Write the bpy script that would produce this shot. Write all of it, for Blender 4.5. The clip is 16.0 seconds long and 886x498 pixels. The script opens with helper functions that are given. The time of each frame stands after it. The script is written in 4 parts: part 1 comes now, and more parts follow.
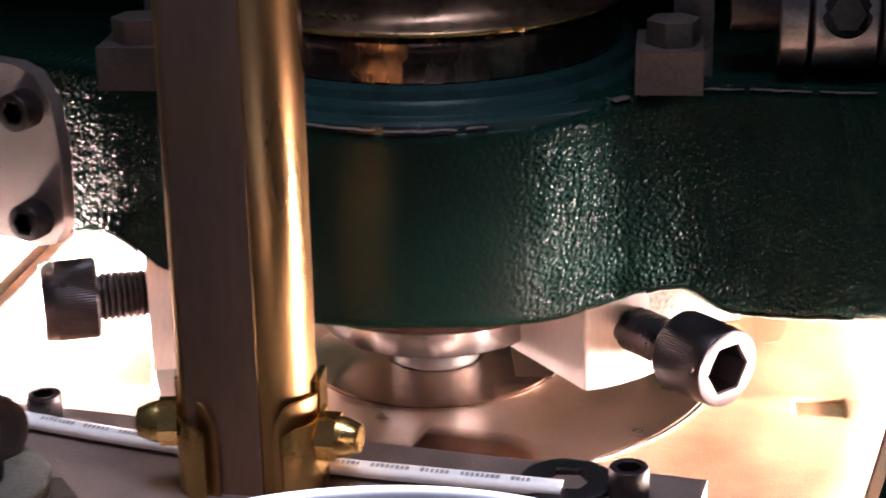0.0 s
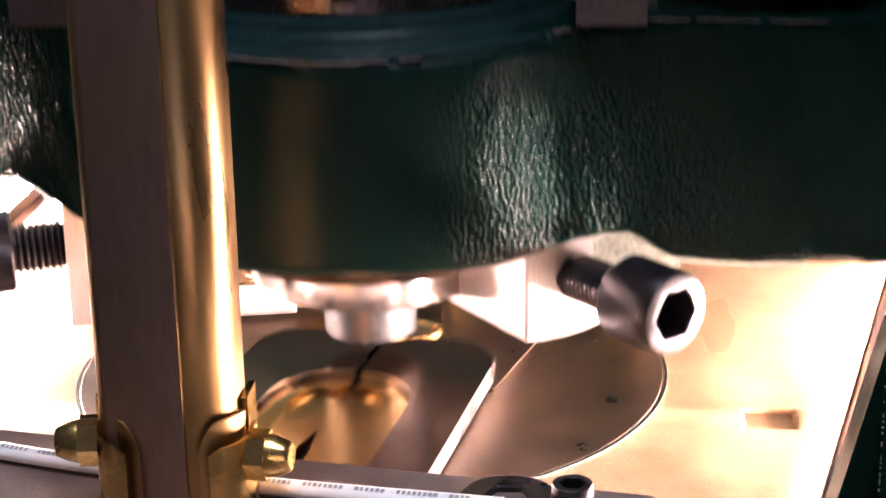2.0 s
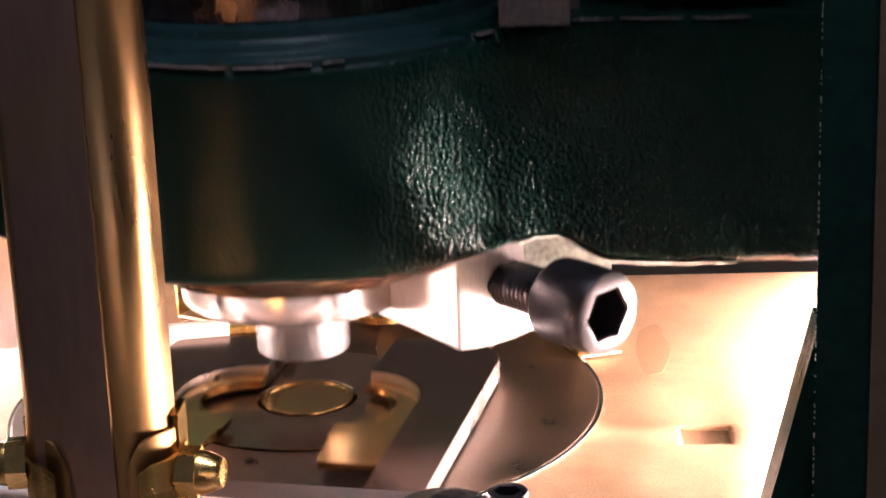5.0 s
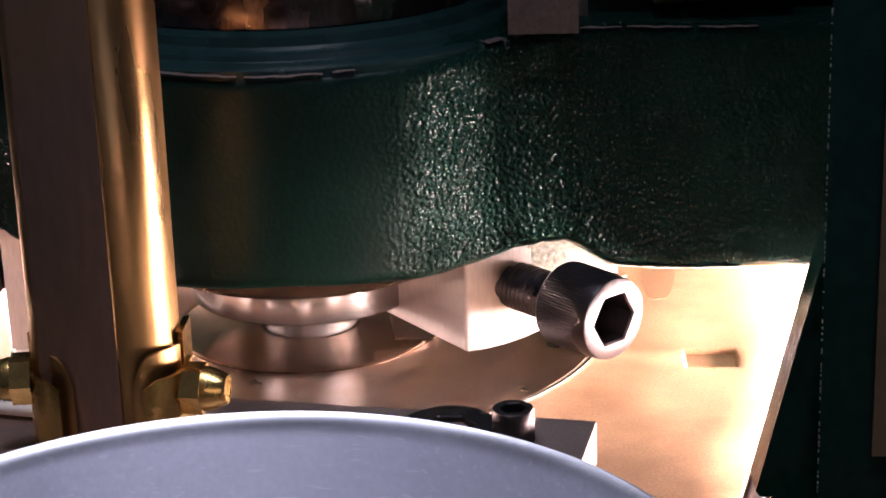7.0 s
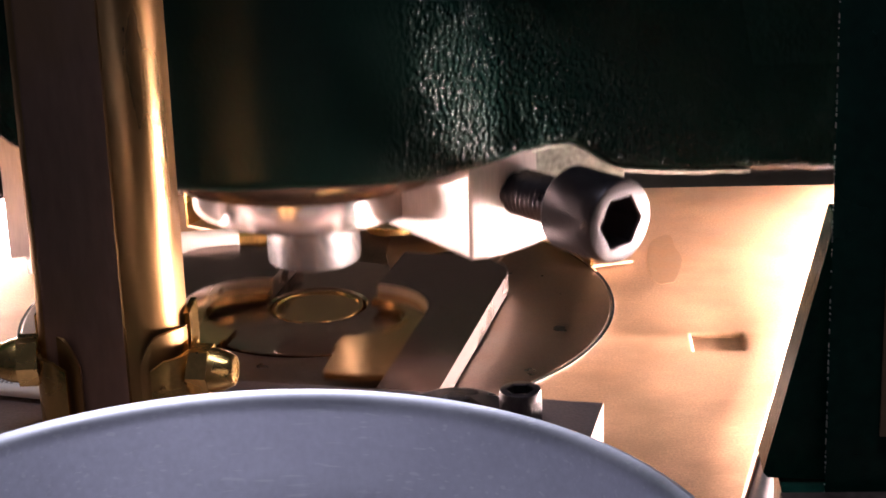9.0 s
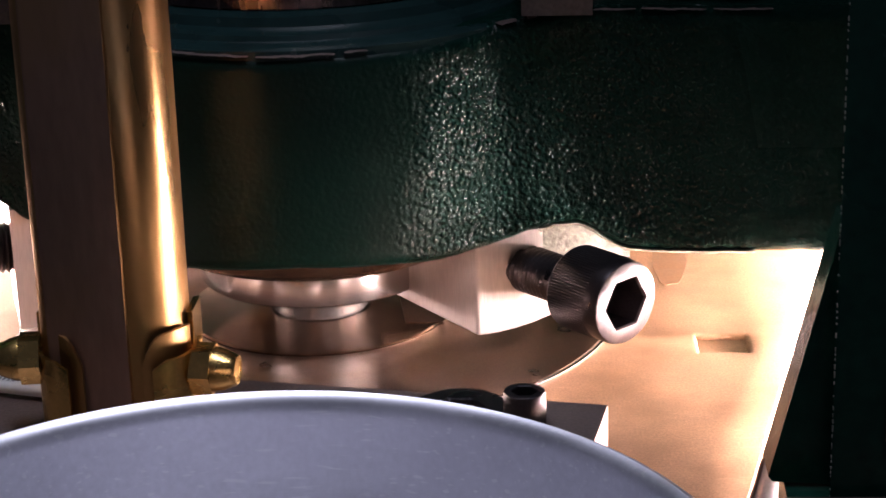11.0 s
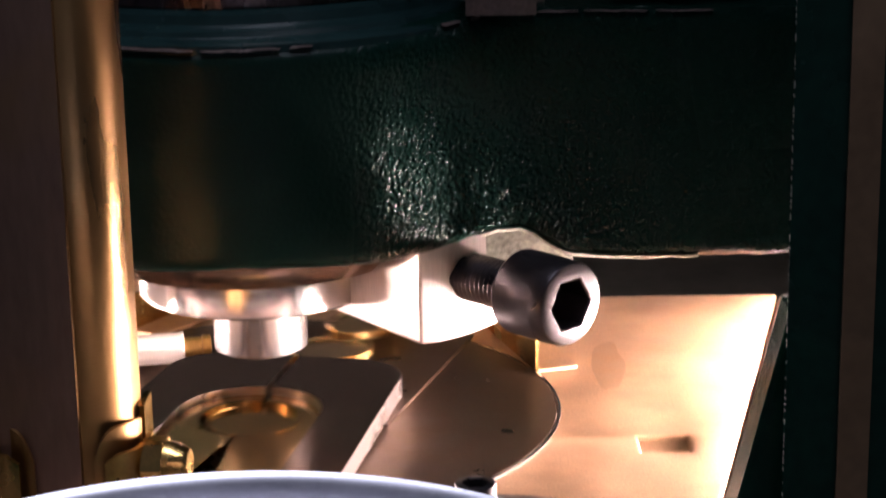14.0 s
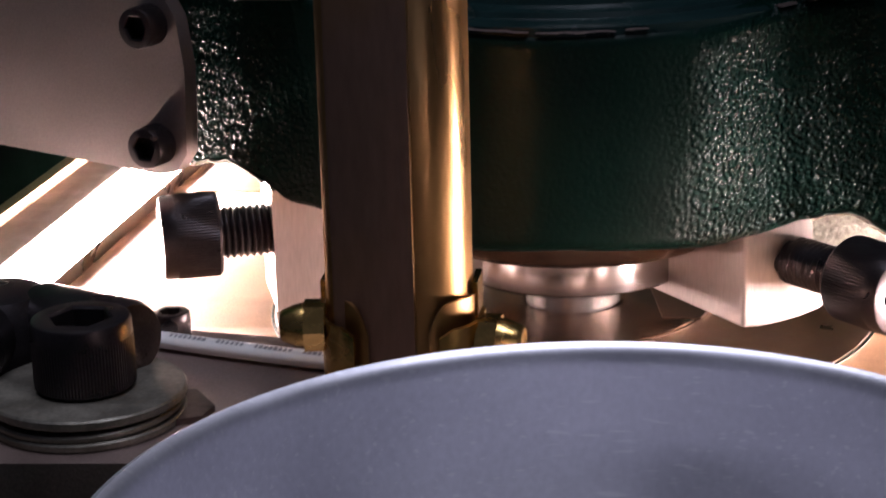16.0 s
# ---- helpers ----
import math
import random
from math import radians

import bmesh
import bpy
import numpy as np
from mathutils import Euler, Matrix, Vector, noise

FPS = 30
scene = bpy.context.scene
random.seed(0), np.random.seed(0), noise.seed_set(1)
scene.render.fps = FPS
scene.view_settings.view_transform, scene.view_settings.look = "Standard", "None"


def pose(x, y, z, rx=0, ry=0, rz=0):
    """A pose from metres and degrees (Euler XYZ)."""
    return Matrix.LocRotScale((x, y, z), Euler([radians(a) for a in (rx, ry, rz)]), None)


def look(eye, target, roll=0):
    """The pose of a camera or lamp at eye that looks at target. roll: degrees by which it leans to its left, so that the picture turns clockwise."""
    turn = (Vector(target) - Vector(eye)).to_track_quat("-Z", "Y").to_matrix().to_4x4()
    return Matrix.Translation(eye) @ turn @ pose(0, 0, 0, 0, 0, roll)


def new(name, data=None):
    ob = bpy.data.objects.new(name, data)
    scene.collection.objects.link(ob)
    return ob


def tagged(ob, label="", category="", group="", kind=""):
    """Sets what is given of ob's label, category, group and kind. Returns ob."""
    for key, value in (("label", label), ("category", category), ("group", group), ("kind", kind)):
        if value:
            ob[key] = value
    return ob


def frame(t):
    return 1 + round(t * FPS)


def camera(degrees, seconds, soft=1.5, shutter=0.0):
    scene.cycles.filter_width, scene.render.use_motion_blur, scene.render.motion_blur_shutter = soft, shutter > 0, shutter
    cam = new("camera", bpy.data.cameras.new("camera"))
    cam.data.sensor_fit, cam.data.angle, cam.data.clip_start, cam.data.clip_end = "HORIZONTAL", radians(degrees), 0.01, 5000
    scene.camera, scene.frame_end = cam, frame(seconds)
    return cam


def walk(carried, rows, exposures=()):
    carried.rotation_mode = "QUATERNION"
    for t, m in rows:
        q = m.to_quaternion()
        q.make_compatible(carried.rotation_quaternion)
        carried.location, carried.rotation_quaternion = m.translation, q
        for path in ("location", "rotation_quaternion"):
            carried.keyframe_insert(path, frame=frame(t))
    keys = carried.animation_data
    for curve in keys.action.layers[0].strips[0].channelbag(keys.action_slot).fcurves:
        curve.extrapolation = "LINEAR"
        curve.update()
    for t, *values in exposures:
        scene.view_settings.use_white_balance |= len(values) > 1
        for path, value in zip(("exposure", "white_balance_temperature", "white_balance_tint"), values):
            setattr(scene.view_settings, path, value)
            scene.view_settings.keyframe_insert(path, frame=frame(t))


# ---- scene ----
# The camera: hand-held before the press, on a long lens
cam = camera(25.25, 16.0, soft=1.7, shutter=0.45)
CAMERA_ROWS = [
    (0, look((0.0772, -0.5902, 0.2624), (0.0108, -0.0359, 0.0565), -1.36)),
    (0.5, look((0.0798, -0.5640, 0.2502), (0.0234, -0.0069, 0.0489), -1.64)),
    (1, look((0.0814, -0.5699, 0.2515), (0.0293, -0.0110, 0.0542), -1.78)),
    (1.5, look((0.0790, -0.5687, 0.2519), (0.0267, -0.0107, 0.0519), -1.37)),
    (2, look((0.0778, -0.5693, 0.2528), (0.0275, -0.0119, 0.0508), -1.24)),
    (2.5, look((0.0807, -0.5692, 0.2499), (0.0431, -0.0104, 0.0490), -0.93)),
    (3, look((0.0800, -0.5707, 0.2503), (0.0442, -0.0117, 0.0497), -0.88)),
    (3.5, look((0.0796, -0.5706, 0.2400), (0.0554, -0.0070, 0.0509), -1.53)),
    (6, look((0.0826, -0.5751, 0.2301), (0.0434, -0.0083, 0.0531), -2.52)),
    (6.5, look((0.0792, -0.5740, 0.2262), (0.0435, -0.0102, 0.0393), -2.10)),
    (7, look((0.0797, -0.5733, 0.2273), (0.0461, -0.0118, 0.0333), -2.02)),
    (7.5, look((0.0782, -0.5738, 0.2287), (0.0453, -0.0115, 0.0371), -1.59)),
    (8, look((0.0791, -0.5751, 0.2260), (0.0423, -0.0131, 0.0339), -2.04)),
    (8.5, look((0.0800, -0.5745, 0.2257), (0.0422, -0.0139, 0.0300), -2.19)),
    (9, look((0.0791, -0.5740, 0.2242), (0.0440, -0.0131, 0.0286), -2.09)),
    (11.5, look((0.0780, -0.5709, 0.2246), (0.0417, -0.0107, 0.0275), -1.67)),
    (12, look((0.0761, -0.5727, 0.2244), (0.0387, -0.0123, 0.0279), -1.76)),
    (12.5, look((0.0754, -0.5809, 0.2208), (0.0417, -0.0202, 0.0246), -1.83)),
    (13, look((0.0659, -0.5830, 0.2220), (0.0402, -0.0161, 0.0433), -1.77)),
    (13.5, look((0.0604, -0.5694, 0.2138), (0.0505, -0.0047, 0.0264), -2.10)),
    (14, look((0.0701, -0.5805, 0.2160), (0.0599, -0.0069, 0.0584), -1.05)),
    (14.5, look((0.0698, -0.5858, 0.2080), (0.0476, -0.0094, 0.0624), -1.44)),
    (15, look((0.0557, -0.5752, 0.2032), (0.0117, -0.0032, 0.0456), -1.83)),
    (15.5, look((0.0496, -0.5826, 0.2089), (-0.0254, -0.0165, 0.0416), -1.90)),
    (16, look((0.0425, -0.5739, 0.2029), (-0.0356, -0.0116, 0.0246), -1.70)),
]
# the clip's camera opens and closes its exposure a little as the ram covers the light
EXPOSURE = [(0, 0.92), (0.5, 0.95), (1, 0.6), (1.5, 0.65), (2, 1.1), (2.5, 0.7), (3, 0.82), (3.5, 1), (5, 0.7), (6, 1.4), (6.5, 0.6), (7, 0.55), (7.5, 0.2),
            (8, 0.25), (8.5, 0.33), (9, 0), (11.5, 0.1), (12, 0.1), (12.5, 0.08), (13, -0.05), (13.5, 0.05), (14, 0.2), (14.5, 0.75), (15, 1.4), (15.5, 0.6), (16, -0.1)]
walk(cam, CAMERA_ROWS, exposures=EXPOSURE)

# Plan: C is the die's axis on the die plate (z = 0); U is the way of the feed, V lies across it
C = Vector((0.0016, 0.0135, 0.0))
U = Vector((0.191, 0.982, 0.0)).normalized()
V = Vector((U.y, -U.x, 0.0))
FEED_ANGLE = math.degrees(math.atan2(-U.x, U.y))
PERIOD, FIRST_OPEN = 1.327, 0.93
TUBE = -0.155          # place of the magazine along the feed
BAR_TOP = 0.0257


# ---- light ----
world = bpy.data.worlds.new("workshop")
scene.world = world
world.use_nodes = True
bg = world.node_tree.nodes["Background"]
bg.inputs["Color"].default_value = (0.62, 0.66, 0.95, 1)
bg.inputs["Strength"].default_value = 0.035
LED_POWER, LED_POWER_RIGHT = 400.0, 640.0
LED_COLOR = (1.0, 0.74, 0.70)

# unseen overhead fill, added for the cool room light on the bowl
room = bpy.data.lights.new("room_fill_light", "AREA")
room.shape, room.size, room.size_y, room.energy, room.color = "RECTANGLE", 0.9, 0.25, 10.0, (0.78, 0.80, 1.0)
room_ob = new("room_fill_light", room)
room_ob.matrix_world = look((0.05, -0.25, 1.15), (0.03, -0.28, 0.0))


# ---- materials ----
def material(name, base, rough=0.5, metal=0.0, bump=0.0, scale=400.0, var=0.25, var_scale=40.0, rough_var=0.12,
             stretch=(1, 1, 1), second=None, second_amount=0.35, coat=0.0, weight="", detail=2.0, spec=0.5, scratch=0.0):
    m = bpy.data.materials.new(name)
    m.use_nodes = True
    n, l = m.node_tree.nodes, m.node_tree.links
    b = n["Principled BSDF"]
    b.inputs["Metallic"].default_value = metal
    b.inputs["Coat Weight"].default_value = coat
    b.inputs["Specular IOR Level"].default_value = spec
    b.inputs["Coat Roughness"].default_value = 0.15
    co = n.new("ShaderNodeTexCoord")
    mp = n.new("ShaderNodeMapping")
    mp.inputs["Scale"].default_value = stretch
    l.new(co.outputs["Object"], mp.inputs["Vector"])
    big = n.new("ShaderNodeTexNoise")
    big.inputs["Scale"].default_value, big.inputs["Detail"].default_value = var_scale, 5.0
    l.new(mp.outputs[0], big.inputs["Vector"])
    fine = n.new("ShaderNodeTexNoise")
    fine.inputs["Scale"].default_value, fine.inputs["Detail"].default_value = scale, detail
    l.new(mp.outputs[0], fine.inputs["Vector"])
    ramp = n.new("ShaderNodeValToRGB")
    dark = tuple(c * (1 - var) for c in base)
    lite = tuple(min(1, c * (1 + var)) for c in base)
    ramp.color_ramp.elements[0].color, ramp.color_ramp.elements[1].color = (*dark, 1), (*lite, 1)
    ramp.color_ramp.elements[0].position, ramp.color_ramp.elements[1].position = 0.32, 0.68
    mixer = n.new("ShaderNodeMath")
    mixer.operation = "MULTIPLY_ADD"
    mixer.inputs[1].default_value, mixer.inputs[2].default_value = 0.5, 0.0
    l.new(fine.outputs["Fac"], mixer.inputs[0])
    half = n.new("ShaderNodeMath")
    half.operation = "MULTIPLY_ADD"
    half.inputs[1].default_value = 0.5
    l.new(big.outputs["Fac"], half.inputs[0])
    l.new(mixer.outputs[0], half.inputs[2])
    l.new(half.outputs[0], ramp.inputs["Fac"])
    color = ramp.outputs["Color"]
    if second:
        spots = n.new("ShaderNodeTexNoise")
        spots.inputs["Scale"].default_value, spots.inputs["Detail"].default_value = var_scale * 0.6, 8.0
        l.new(co.outputs["Object"], spots.inputs["Vector"])
        cut = n.new("ShaderNodeMapRange")
        cut.inputs["From Min"].default_value, cut.inputs["From Max"].default_value = 0.5, 0.72
        cut.inputs["To Max"].default_value = second_amount
        l.new(spots.outputs["Fac"], cut.inputs["Value"])
        mx = n.new("ShaderNodeMix")
        mx.data_type = "RGBA"
        mx.inputs["B"].default_value = (*second, 1)
        l.new(cut.outputs[0], mx.inputs["Factor"])
        l.new(color, mx.inputs["A"])
        color = mx.outputs["Result"]
    if scratch:
        # fine short scratches in two directions, where the surface is worn
        for turn, size in ((35.0, 900.0), (-50.0, 700.0), (80.0, 1100.0)):
            sm_ = n.new("ShaderNodeMapping")
            sm_.inputs["Rotation"].default_value = (0, 0, radians(turn))
            sm_.inputs["Scale"].default_value = (0.10, 1.0, 1.0)
            l.new(co.outputs["Object"], sm_.inputs["Vector"])
            sn = n.new("ShaderNodeTexNoise")
            sn.inputs["Scale"].default_value, sn.inputs["Detail"].default_value = size, 1.0
            l.new(sm_.outputs[0], sn.inputs["Vector"])
            sc = n.new("ShaderNodeMapRange")
            sc.inputs["From Min"].default_value, sc.inputs["From Max"].default_value = 0.68, 0.76
            sc.inputs["To Max"].default_value = scratch
            l.new(sn.outputs["Fac"], sc.inputs["Value"])
            sx = n.new("ShaderNodeMix")
            sx.data_type = "RGBA"
            sx.inputs["B"].default_value = (*[min(1.0, c * 1.7 + 0.04) for c in base], 1)
            l.new(sc.outputs[0], sx.inputs["Factor"])
            l.new(color, sx.inputs["A"])
            color = sx.outputs["Result"]
    l.new(color, b.inputs["Base Color"])
    rr = n.new("ShaderNodeMapRange")
    rr.inputs["From Min"].default_value, rr.inputs["From Max"].default_value = 0.3, 0.7
    rr.inputs["To Min"].default_value, rr.inputs["To Max"].default_value = max(0.02, rough - rough_var), min(1, rough + rough_var)
    l.new(big.outputs["Fac"], rr.inputs["Value"])
    l.new(rr.outputs[0], b.inputs["Roughness"])
    if bump and weight:
        at = n.new("ShaderNodeAttribute")
        at.attribute_name = weight
        bp = n.new("ShaderNodeBump")
        bp.inputs["Distance"].default_value = 0.0009
        # the smooth machined part is duller than the glossy pebbled casting
        dull = n.new("ShaderNodeMapRange")
        dull.inputs["To Min"].default_value, dull.inputs["To Max"].default_value = 0.38, rough
        dull.inputs["From Min"].default_value, dull.inputs["From Max"].default_value = 0.1, 0.6
        l.new(at.outputs["Fac"], dull.inputs["Value"])
        l.new(dull.outputs[0], b.inputs["Roughness"])
        lo = n.new("ShaderNodeTexVoronoi")
        lo.feature = "SMOOTH_F1"
        lo.inputs["Scale"].default_value = scale * 0.85
        l.new(mp.outputs[0], lo.inputs["Vector"])
        sm = n.new("ShaderNodeMath")
        sm.operation = "SUBTRACT"
        l.new(fine.outputs["Fac"], sm.inputs[0])
        l.new(lo.outputs["Distance"], sm.inputs[1])
        mul = n.new("ShaderNodeMath")
        mul.operation = "MULTIPLY"
        mul.inputs[1].default_value = bump
        l.new(at.outputs["Fac"], mul.inputs[0])
        l.new(mul.outputs[0], bp.inputs["Strength"])
        l.new(sm.outputs[0], bp.inputs["Height"])
        l.new(bp.outputs[0], b.inputs["Normal"])
    elif bump:
        bp = n.new("ShaderNodeBump")
        bp.inputs["Strength"].default_value, bp.inputs["Distance"].default_value = bump, 0.0006
        l.new(fine.outputs["Fac"], bp.inputs["Height"])
        l.new(bp.outputs[0], b.inputs["Normal"])
    return m


GREEN = material("green_paint", (0.0036, 0.023, 0.0155), 0.24, 0, 0.2, 260, 0.3, 25, 0.08, coat=0.0, spec=0.35)
GREEN_CAST = material("green_paint_on_rough_casting", (0.0023, 0.0135, 0.0100), 0.17, 0, 1.15, 800, 0.3, 25, 0.04, weight="rough_cast", spec=0.10)
GREEN_TOP = material("oily_green_paint", (0.0075, 0.021, 0.021), 0.30, 0, 0.15, 150, 0.3, 25, 0.1, spec=0.28)
COLLAR = material("bright_shaft_collar_steel", (0.30, 0.27, 0.285), 0.40, 0.8, 0.1, 900, 0.3, 120, 0.1, second=(0.12, 0.10, 0.10), second_amount=0.6)
PISTON = material("oily_brown_piston", (0.085, 0.052, 0.034), 0.30, 0.85, 0.1, 300, 0.5, 70, 0.12)
OILY = material("oily_streaked_steel", (0.085, 0.066, 0.064), 0.28, 0.85, 0.12, 700, 0.55, 130, 0.14, stretch=(1, 1, 0.35), second=(0.030, 0.020, 0.016), second_amount=0.8)
CHIP = material("bare_primer_chip", (0.065, 0.046, 0.040), 0.65, 0, 0.3, 700, 0.4, 300)
OIL = material("brown_oil", (0.05, 0.022, 0.006), 0.04, 0, 0.0, 300, 0.2, 60, 0.02, spec=0.7)
GREEN_MATTE = material("dull_green_paint", (0.0042, 0.022, 0.0135), 0.62, 0, 0.15, 260, 0.3, 25, 0.08, spec=0.2)
WORN = material("dull_worn_paint_edge", (0.13, 0.135, 0.115), 0.6, 0, 0.3, 700, 0.4, 200)
CHIPPED = material("chipped_paint_edge", (0.35, 0.36, 0.30), 0.6, 0, 0.6, 700, 0.5, 200)
PLATE = material("tan_oiled_plate", (0.50, 0.300, 0.178), 0.42, 0.55, 0.06, 1400, 0.32, 45, 0.10, second=(0.29, 0.165, 0.092), second_amount=0.75, scratch=0.15)
STAIN = material("dried_oil_film", (0.37, 0.215, 0.122), 0.36, 0.5, 0.0, 900, 0.15, 120, 0.08)
DISC = material("dark_ground_steel", (0.112, 0.071, 0.050), 0.36, 0.92, 0.05, 2000, 0.60, 60, 0.10, second=(0.085, 0.056, 0.040), second_amount=0.4)
DIE = material("polished_die_steel", (0.25, 0.162, 0.116), 0.20, 0.95, 0.0, 900, 0.15, 60, 0.07)
STEEL = material("ground_steel", (0.56, 0.52, 0.49), 0.28, 1.0, 0.08, 700, 0.12, 50, 0.08)
BRUSHED = material("brushed_steel", (0.64, 0.58, 0.55), 0.34, 0.80, 0.10, 1600, 0.12, 60, 0.06, stretch=(1.0, 1.0, 0.12))
STAMP = material("turned_stamp_steel", (0.50, 0.475, 0.47), 0.19, 0.95, 0.0, 900, 0.05, 50, 0.02, stretch=(0.2, 0.2, 1.0))
# jaw edges and sides: polished wear, with lamp light put into the colour
EDGE = material("worn_lamplit_edge", (0.50, 0.43, 0.40), 0.28, 0.97, 0.0, 700, 0.08, 60, 0.03)
POLISHED = material("polished_steel", (0.70, 0.68, 0.67), 0.16, 1.0, 0.03, 500, 0.08, 50, 0.05)
JAW = material("worn_jaw_steel", (0.135, 0.080, 0.062), 0.19, 0.97, 0.0, 1500, 0.12, 60, 0.05, second=(0.065, 0.048, 0.04), second_amount=0.3, scratch=0.3)
# flange steel; the tan plate it mirrors is put into its brown colour
FLANGE_BROWN = material("brown_mirroring_steel", (0.40, 0.28, 0.21), 0.20, 0.95, 0.08, 500, 0.15, 50, 0.08)
BLACK = material("black_oxide_steel", (0.040, 0.034, 0.036), 0.33, 0.75, 0.08, 1500, 0.3, 90, 0.08)
GREY = material("aged_grey_steel", (0.11, 0.092, 0.086), 0.46, 0.75, 0.15, 900, 0.3, 90, 0.12, second=(0.09, 0.07, 0.06), second_amount=0.6)
WASHER = material("dull_zinc_washer", (0.25, 0.23, 0.19), 0.42, 0.75, 0.12, 900, 0.3, 110, 0.1, second=(0.13, 0.11, 0.08), second_amount=0.6, scratch=0.2)
DARKSTEEL = material("dark_oily_steel", (0.10, 0.074, 0.066), 0.42, 0.85, 0.15, 500, 0.4, 90, 0.12)
BAR = material("brown_oiled_bar", (0.27, 0.20, 0.178), 0.42, 0.7, 0.2, 1200, 0.2, 50, 0.1, second=(0.12, 0.08, 0.06), second_amount=0.4)
STRIP = material("smooth_grey_steel_strip", (0.44, 0.40, 0.42), 0.36, 0.75, 0.0, 600, 0.12, 40, 0.08)
BRASS = material("brass", (0.60, 0.385, 0.135), 0.25, 1.0, 0.1, 900, 0.16, 50, 0.10, second=(0.36, 0.20, 0.07), second_amount=0.45)
BRASS_DARK = material("tarnished_brass_sheet", (0.37, 0.218, 0.088), 0.36, 1.0, 0.30, 130, 0.25, 45, 0.14, stretch=(1, 1, 0.25),
                      second=(0.24, 0.13, 0.06), second_amount=0.35)
# tube's front leaf: the dark room it reflects is put into this brown
BRASS_BROWN = material("darkened_brass_sheet", (0.31, 0.185, 0.132), 0.46, 0.8, 0.10, 500, 0.15, 45, 0.08, stretch=(1, 1, 0.25),
                       second=(0.36, 0.20, 0.085), second_amount=0.6)
GOLD = material("golden_brass_blank", (0.52, 0.32, 0.120), 0.20, 1.0, 0.0, 1500, 0.10, 60, 0.03, second=(0.42, 0.25, 0.09), second_amount=0.3, scratch=0.15)
ALU = material("spun_aluminium", (0.74, 0.73, 0.79), 0.43, 0.9, 0.0, 700, 0.08, 40, 0.07, second=(0.52, 0.51, 0.57), second_amount=0.4, scratch=0.35)
CABLE = material("white_cable_sheath", (0.78, 0.76, 0.74), 0.45, 0, 0.1, 600, 0.06, 60)
PRINT = material("grey_print", (0.33, 0.32, 0.33), 0.6, 0, 0, 600, 0.2, 100)
PLASTIC = material("milky_plastic", (0.82, 0.78, 0.74), 0.35, 0, 0.05, 300, 0.05, 60)
SIDEPLATE = material("bead_blasted_side_plate", (0.25, 0.212, 0.20), 0.46, 0.75, 0.25, 1500, 0.12, 45, 0.08)
VOID = material("dark_housing", (0.02, 0.022, 0.02), 0.7, 0, 0.2, 200, 0.3, 30)
TANSTRIP = material("tan_strip", (0.17, 0.105, 0.058), 0.5, 0.2, 0.1, 300, 0.2, 40)


def glow(name, color, strength):
    m = bpy.data.materials.new(name)
    m.use_nodes = True
    b = m.node_tree.nodes["Principled BSDF"]
    b.inputs["Base Color"].default_value = (0.9, 0.9, 0.88, 1)
    b.inputs["Emission Color"].default_value = (*color, 1)
    b.inputs["Emission Strength"].default_value = strength
    return m


LED = glow("lit_led_diffuser", LED_COLOR, LED_POWER)
LED_RIGHT = glow("lit_bright_led_diffuser", LED_COLOR, LED_POWER_RIGHT)


# ---- mesh makers ----
def mesh_of(name, bm, mat, smooth=35):
    bmesh.ops.recalc_face_normals(bm, faces=bm.faces)
    me = bpy.data.meshes.new(name)
    for f in bm.faces:
        f.smooth = True
    for e in bm.edges:
        if len(e.link_faces) == 2 and e.calc_face_angle(0) > radians(smooth):
            e.smooth = False
    bm.to_mesh(me)
    bm.free()
    me.materials.append(mat)
    return me


def part(name, bm, mat, parent, label="", smooth=35):
    ob = new(name, mesh_of(name, bm, mat, smooth))
    ob.parent = parent
    return tagged(ob, label)


def thing(name, label, category, group="", at=None):
    ob = new(name)
    ob.empty_display_size = 0.01
    if at is not None:
        ob.matrix_world = at
    return tagged(ob, label, category, group)


def lone(name, bm, mat, label, category, group="", kind="", smooth=35):
    return tagged(new(name, mesh_of(name, bm, mat, smooth)), label, category, group, kind)


def bevel(bm, width, segments=2, angle=30):
    es = [e for e in bm.edges if len(e.link_faces) == 2 and e.calc_face_angle(0) > radians(angle)]
    bmesh.ops.bevel(bm, geom=es, offset=width, segments=segments, profile=0.6, affect="EDGES", clamp_overlap=True)
    return bm


def prism(points, z0, z1, bw=0.0, segments=2):
    """An upright prism over a plan outline."""
    bm = bmesh.new()
    low = [bm.verts.new((x, y, z0)) for x, y in points]
    top = [bm.verts.new((x, y, z1)) for x, y in points]
    bm.faces.new(list(reversed(low)))
    bm.faces.new(top)
    for i in range(len(points)):
        j = (i + 1) % len(points)
        bm.faces.new((low[i], low[j], top[j], top[i]))
    if bw:
        bevel(bm, bw, segments)
    return bm


def box(x0, x1, y0, y1, z0, z1, bw=0.0006, segments=2):
    return prism([(x0, y0), (x1, y0), (x1, y1), (x0, y1)], z0, z1, bw, segments)


